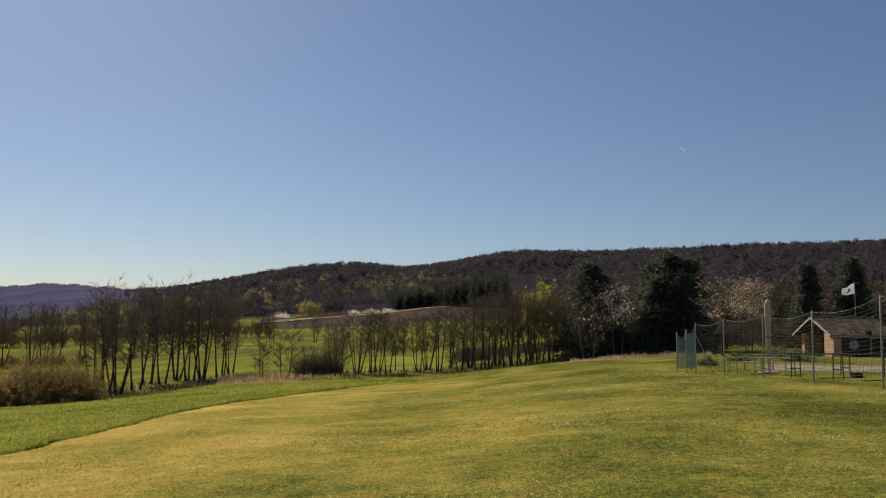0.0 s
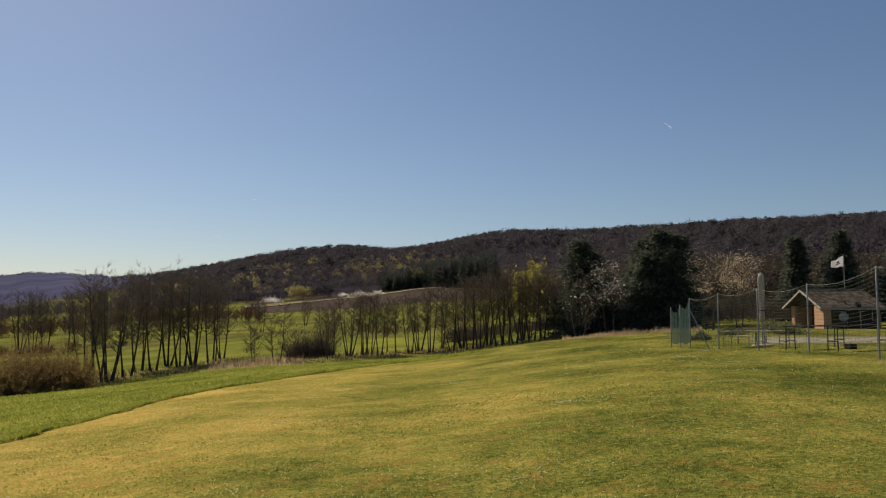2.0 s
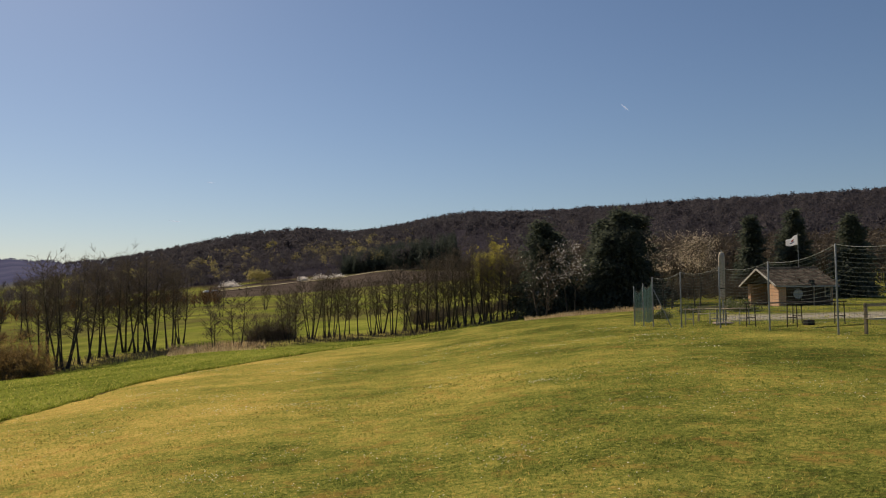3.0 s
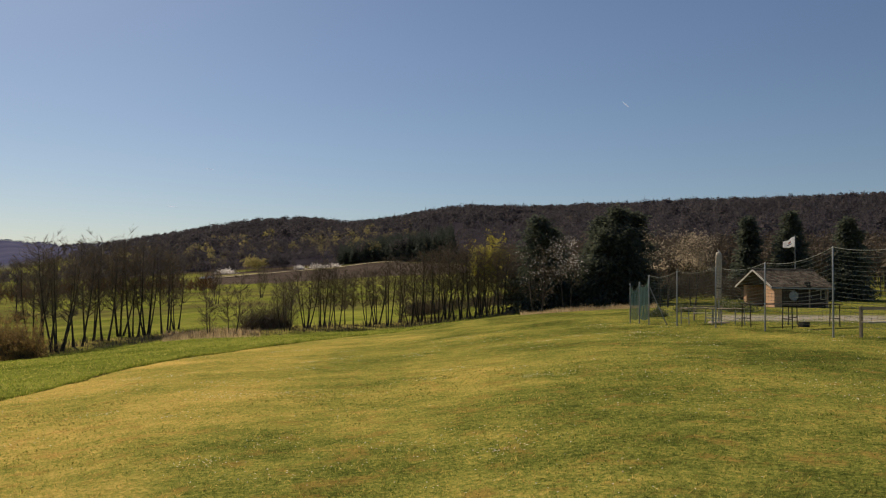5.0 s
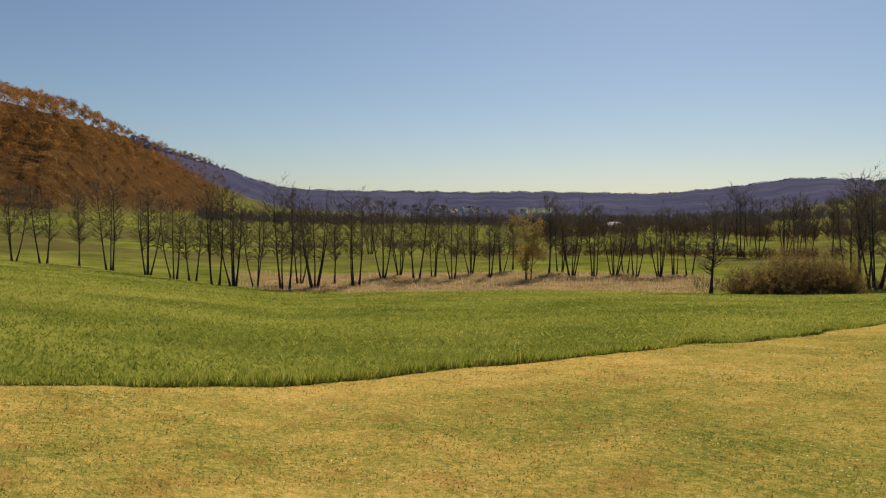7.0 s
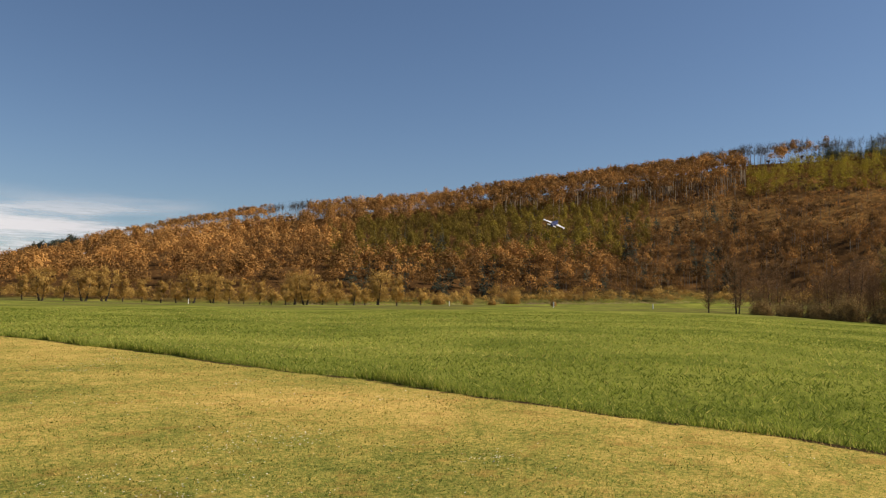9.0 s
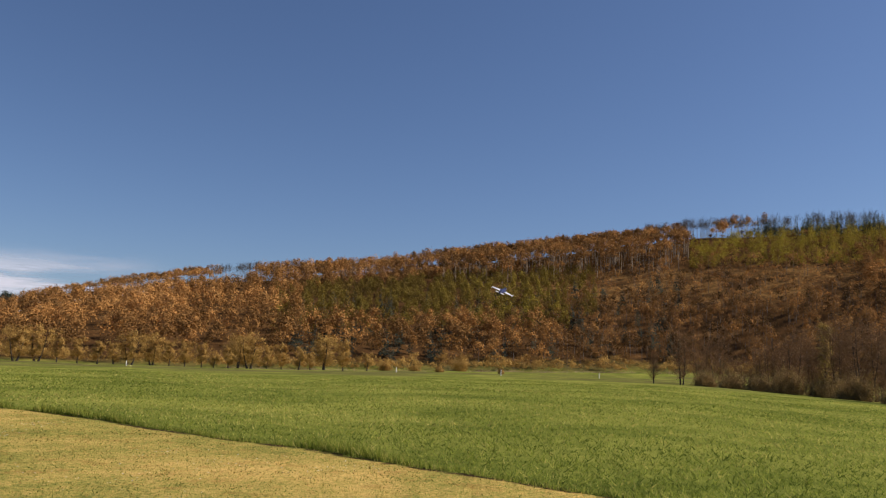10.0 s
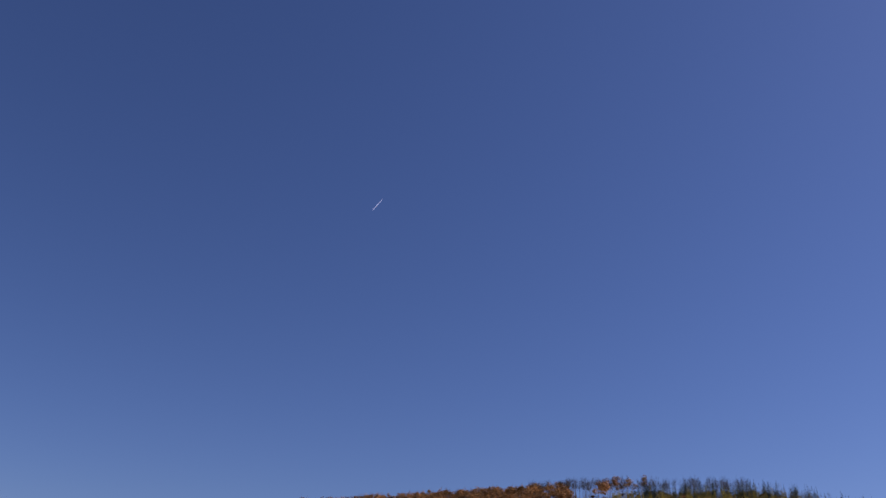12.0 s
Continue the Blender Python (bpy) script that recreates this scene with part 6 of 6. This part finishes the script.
def blotch(x, y):
    """Slow change over the ground, 0 to 1."""
    return np.clip(0.55 * value_noise(x, y, 6.0, 8) + 0.45 * value_noise(x, y, 1.5, 9), 0, 1)


def blades(name, label, n, r0, r1, side, height, width, material, tint, power=1.0, lean=0.5, mixed=0.13, tufts=0.0):
    a = rng.uniform(-37, 157, n)
    r = r0 + (r1 - r0) * rng.random(n) ** power
    x, y = -np.sin(np.radians(a)) * r, np.cos(np.radians(a)) * r
    keep = (x - strip_edge(y)) * side > 0.02
    x, y, r = x[keep], y[keep], r[keep]
    base = np.stack([x, y, land(x, y) - 0.005], 1)
    h = rng.uniform(*height, len(x)) * (0.7 + 0.6 * rng.random(len(x)))
    h *= 1 - tufts + 2 * tufts * value_noise(x, y, 0.42, 6)
    tip = base + np.stack([rng.normal(size=len(x)) * lean, rng.normal(size=len(x)) * lean, np.ones(len(x))], 1) * h[:, None]
    g = Geo()
    g.spikes(base, tip, width[0] + width[1] * r, rng, np.clip(tint(x, y) + rng.normal(size=len(x)) * mixed, 0, 1))
    return tagged(part(name, g.mesh(name), material), label, "grass", kind="stuff")


blades("lawn_grass", "short mown grass, green and straw-coloured", 320000, 1.5, 55, 1, (0.018, 0.042), (0.005, 0.0007), M_LAWNBLADE,
       lambda x, y: dryness(x, y) * 0.85 + 0.55 * (value_noise(x, y, 0.22, 5) - 0.5) + 0.25 * (value_noise(x, y, 0.8, 15) - 0.5), 1.6, 0.6, 0.32)
# tint shares the tuft noise: shade between tufts is put into blade colour
blades("meadow_grass", "long fresh meadow grass", 330000, 10, 110, -1, (0.04, 0.10), (0.009, 0.0008), M_MEADOWBLADE, lambda x, y: 0.02 + 0.8 * blotch(x * 0.9, y * 0.3) + 0.7 * (value_noise(x, y, 0.42, 6) - 0.5), 1.7, 0.75, 0.30, 0.6)
n = 26000
y = rng.uniform(-70, 95, n)
y = y * (0.25 + 0.75 * rng.random(n))
x = strip_edge(y) + 0.32 * (value_noise(y, 0 * y, 0.9, 7) - 0.6) - np.abs(rng.normal(size=n)) * 0.16
base = np.stack([x, y, land(x, y) - 0.01], 1)
tip = base + np.stack([0.25 * rng.normal(size=n) + 0.15, 0.3 * rng.normal(size=n), np.ones(n)], 1) * (rng.uniform(0.03, 0.11, n) + 0.20 * value_noise(y, 0 * y, 1.3, 17) ** 2)[:, None]
g = Geo()
g.spikes(base, tip, 0.008 + 0.0007 * np.hypot(x, y), rng, np.clip(rng.normal(0.45, 0.3, n), 0, 1))
tagged(part("grass_fringe", g.mesh("grass_fringe"), M_MEADOWBLADE), "ragged fringe where the meadow meets the mown strip", "grass", kind="stuff")

# low clover and dead tufts that darken the lawn in spots
n = 90000
a_c = rng.uniform(-37, 157, n)
r_c = 3.5 + 17 * rng.random(n) ** 1.2
x, y = -np.sin(np.radians(a_c)) * r_c, np.cos(np.radians(a_c)) * r_c
clumpy = 0.55 * value_noise(x, y, 0.35, 21) + 0.45 * value_noise(x, y, 2.2, 22)
keep = (x > strip_edge(y) + 0.3) & (clumpy > 0.56)
x, y, r_c = x[keep], y[keep], r_c[keep]
pts = np.stack([x, y, land(x, y) + rng.uniform(0.012, 0.03, len(x))], 1)
M_CLOVER = foliage_mat("clover_leaves", ((0.0, (0.085, 0.135, 0.022)), (0.6, (0.17, 0.19, 0.035)), (1.0, (0.34, 0.19, 0.06))), 0.35)
g = Geo()
g.flakes(pts, 0.010 + 0.0011 * r_c, rng, np.clip(dryness(x, y) * 0.9 + rng.normal(size=len(x)) * 0.25, 0, 1), flat=0.6)
tagged(part("clover", g.mesh("clover"), M_CLOVER), "dark clover and brown dead tufts in the mown grass", "clover", kind="stuff")

# daisies in loose drifts
M_DAISY = foliage_mat("daisy_petals", ((0.0, (0.66, 0.62, 0.50)), (1.0, (0.86, 0.83, 0.72))), 0.3)
spots = [at(-3.3, 8.0)[:2], at(-8.0, 9.0)[:2], at(8.0, 11.0)[:2]]
for q in range(420):
    a_, r_ = rng.uniform(-36, 150), rng.uniform(6, 45)
    x_, y_ = -math.sin(radians(a_)) * r_, math.cos(radians(a_)) * r_
    if x_ > strip_edge(y_) + 0.5:
        spots.append((x_, y_))
pts = []
for x_, y_ in spots:
    m = rng.integers(5, 48)
    s_ = rng.uniform(0.12, 0.6)
    pts.append(np.stack([x_ + rng.normal(size=m) * s_ * 1.5, y_ + rng.normal(size=m) * s_, np.zeros(m)], 1))
pts = np.concatenate(pts)
pts = pts[pts[:, 0] > strip_edge(pts[:, 1]) + 0.2]
pts[:, 2] = land(pts[:, 0], pts[:, 1]) + rng.uniform(0.03, 0.06, len(pts))
g = Geo()
g.flakes(pts, 0.014 + 0.0008 * np.hypot(pts[:, 0], pts[:, 1]), rng, rng.random(len(pts)), flat=0.95)
tagged(part("daisies", g.mesh("daisies"), M_DAISY), "small white daisies scattered in the mown grass", "daisies", kind="stuff")


def stalks(name, label, n, a0, a1, lo, hi, height, material, seed):
    q = np.random.default_rng(seed)
    a, r, p = scatter(q, n, a0, a1, lo, hi)
    h = q.uniform(*height, n) * (0.25 + 1.5 * value_noise(p[:, 0], p[:, 1], 2.6, seed) ** 1.5)
    tip = p + np.stack([0.2 * q.normal(size=n), 0.2 * q.normal(size=n), np.ones(n)], 1) * h[:, None]
    g = Geo()
    g.spikes(p - np.array([0, 0, 0.05]), tip, np.full(n, 0.07), q, q.random(n))
    return tagged(part(name, g.mesh(name), material), label, "reeds", kind="stuff")


def level(a):
    return np.interp(a, NEAR[0], NEAR[1][1], period=360)


stalks("reed_bed", "pale dry reeds and dead grass along the stream", 15000, 32, 66, lambda a: level(a) - 3, lambda a: level(a) + 26, (0.2, 0.6), M_REED, 61)
stalks("reed_bank", "dry grass on the stream bank between the alders", 3500, 9, 15.5, lambda a: level(a) - 1, lambda a: level(a) + 15, (0.2, 0.6), M_REED, 62)
stalks("dry_verge", "pale dead grass along the end of the lawn", 4500, -19, -9.5, 81, 88, (0.1, 0.55), M_REED, 63)
stalks("bramble_bank", "dark bramble and stems under the alders", 5000, -9, 33, lambda a: level(a) + 1, lambda a: level(a) + 14, (0.3, 0.8), M_TWIG, 64)
stalks("meadow_reeds", "pale dead grass along the far end of the meadow", 4200, 100, 136, lambda a: foot(a) - 9, lambda a: foot(a) - 4, (0.3, 0.9), M_REED, 65)
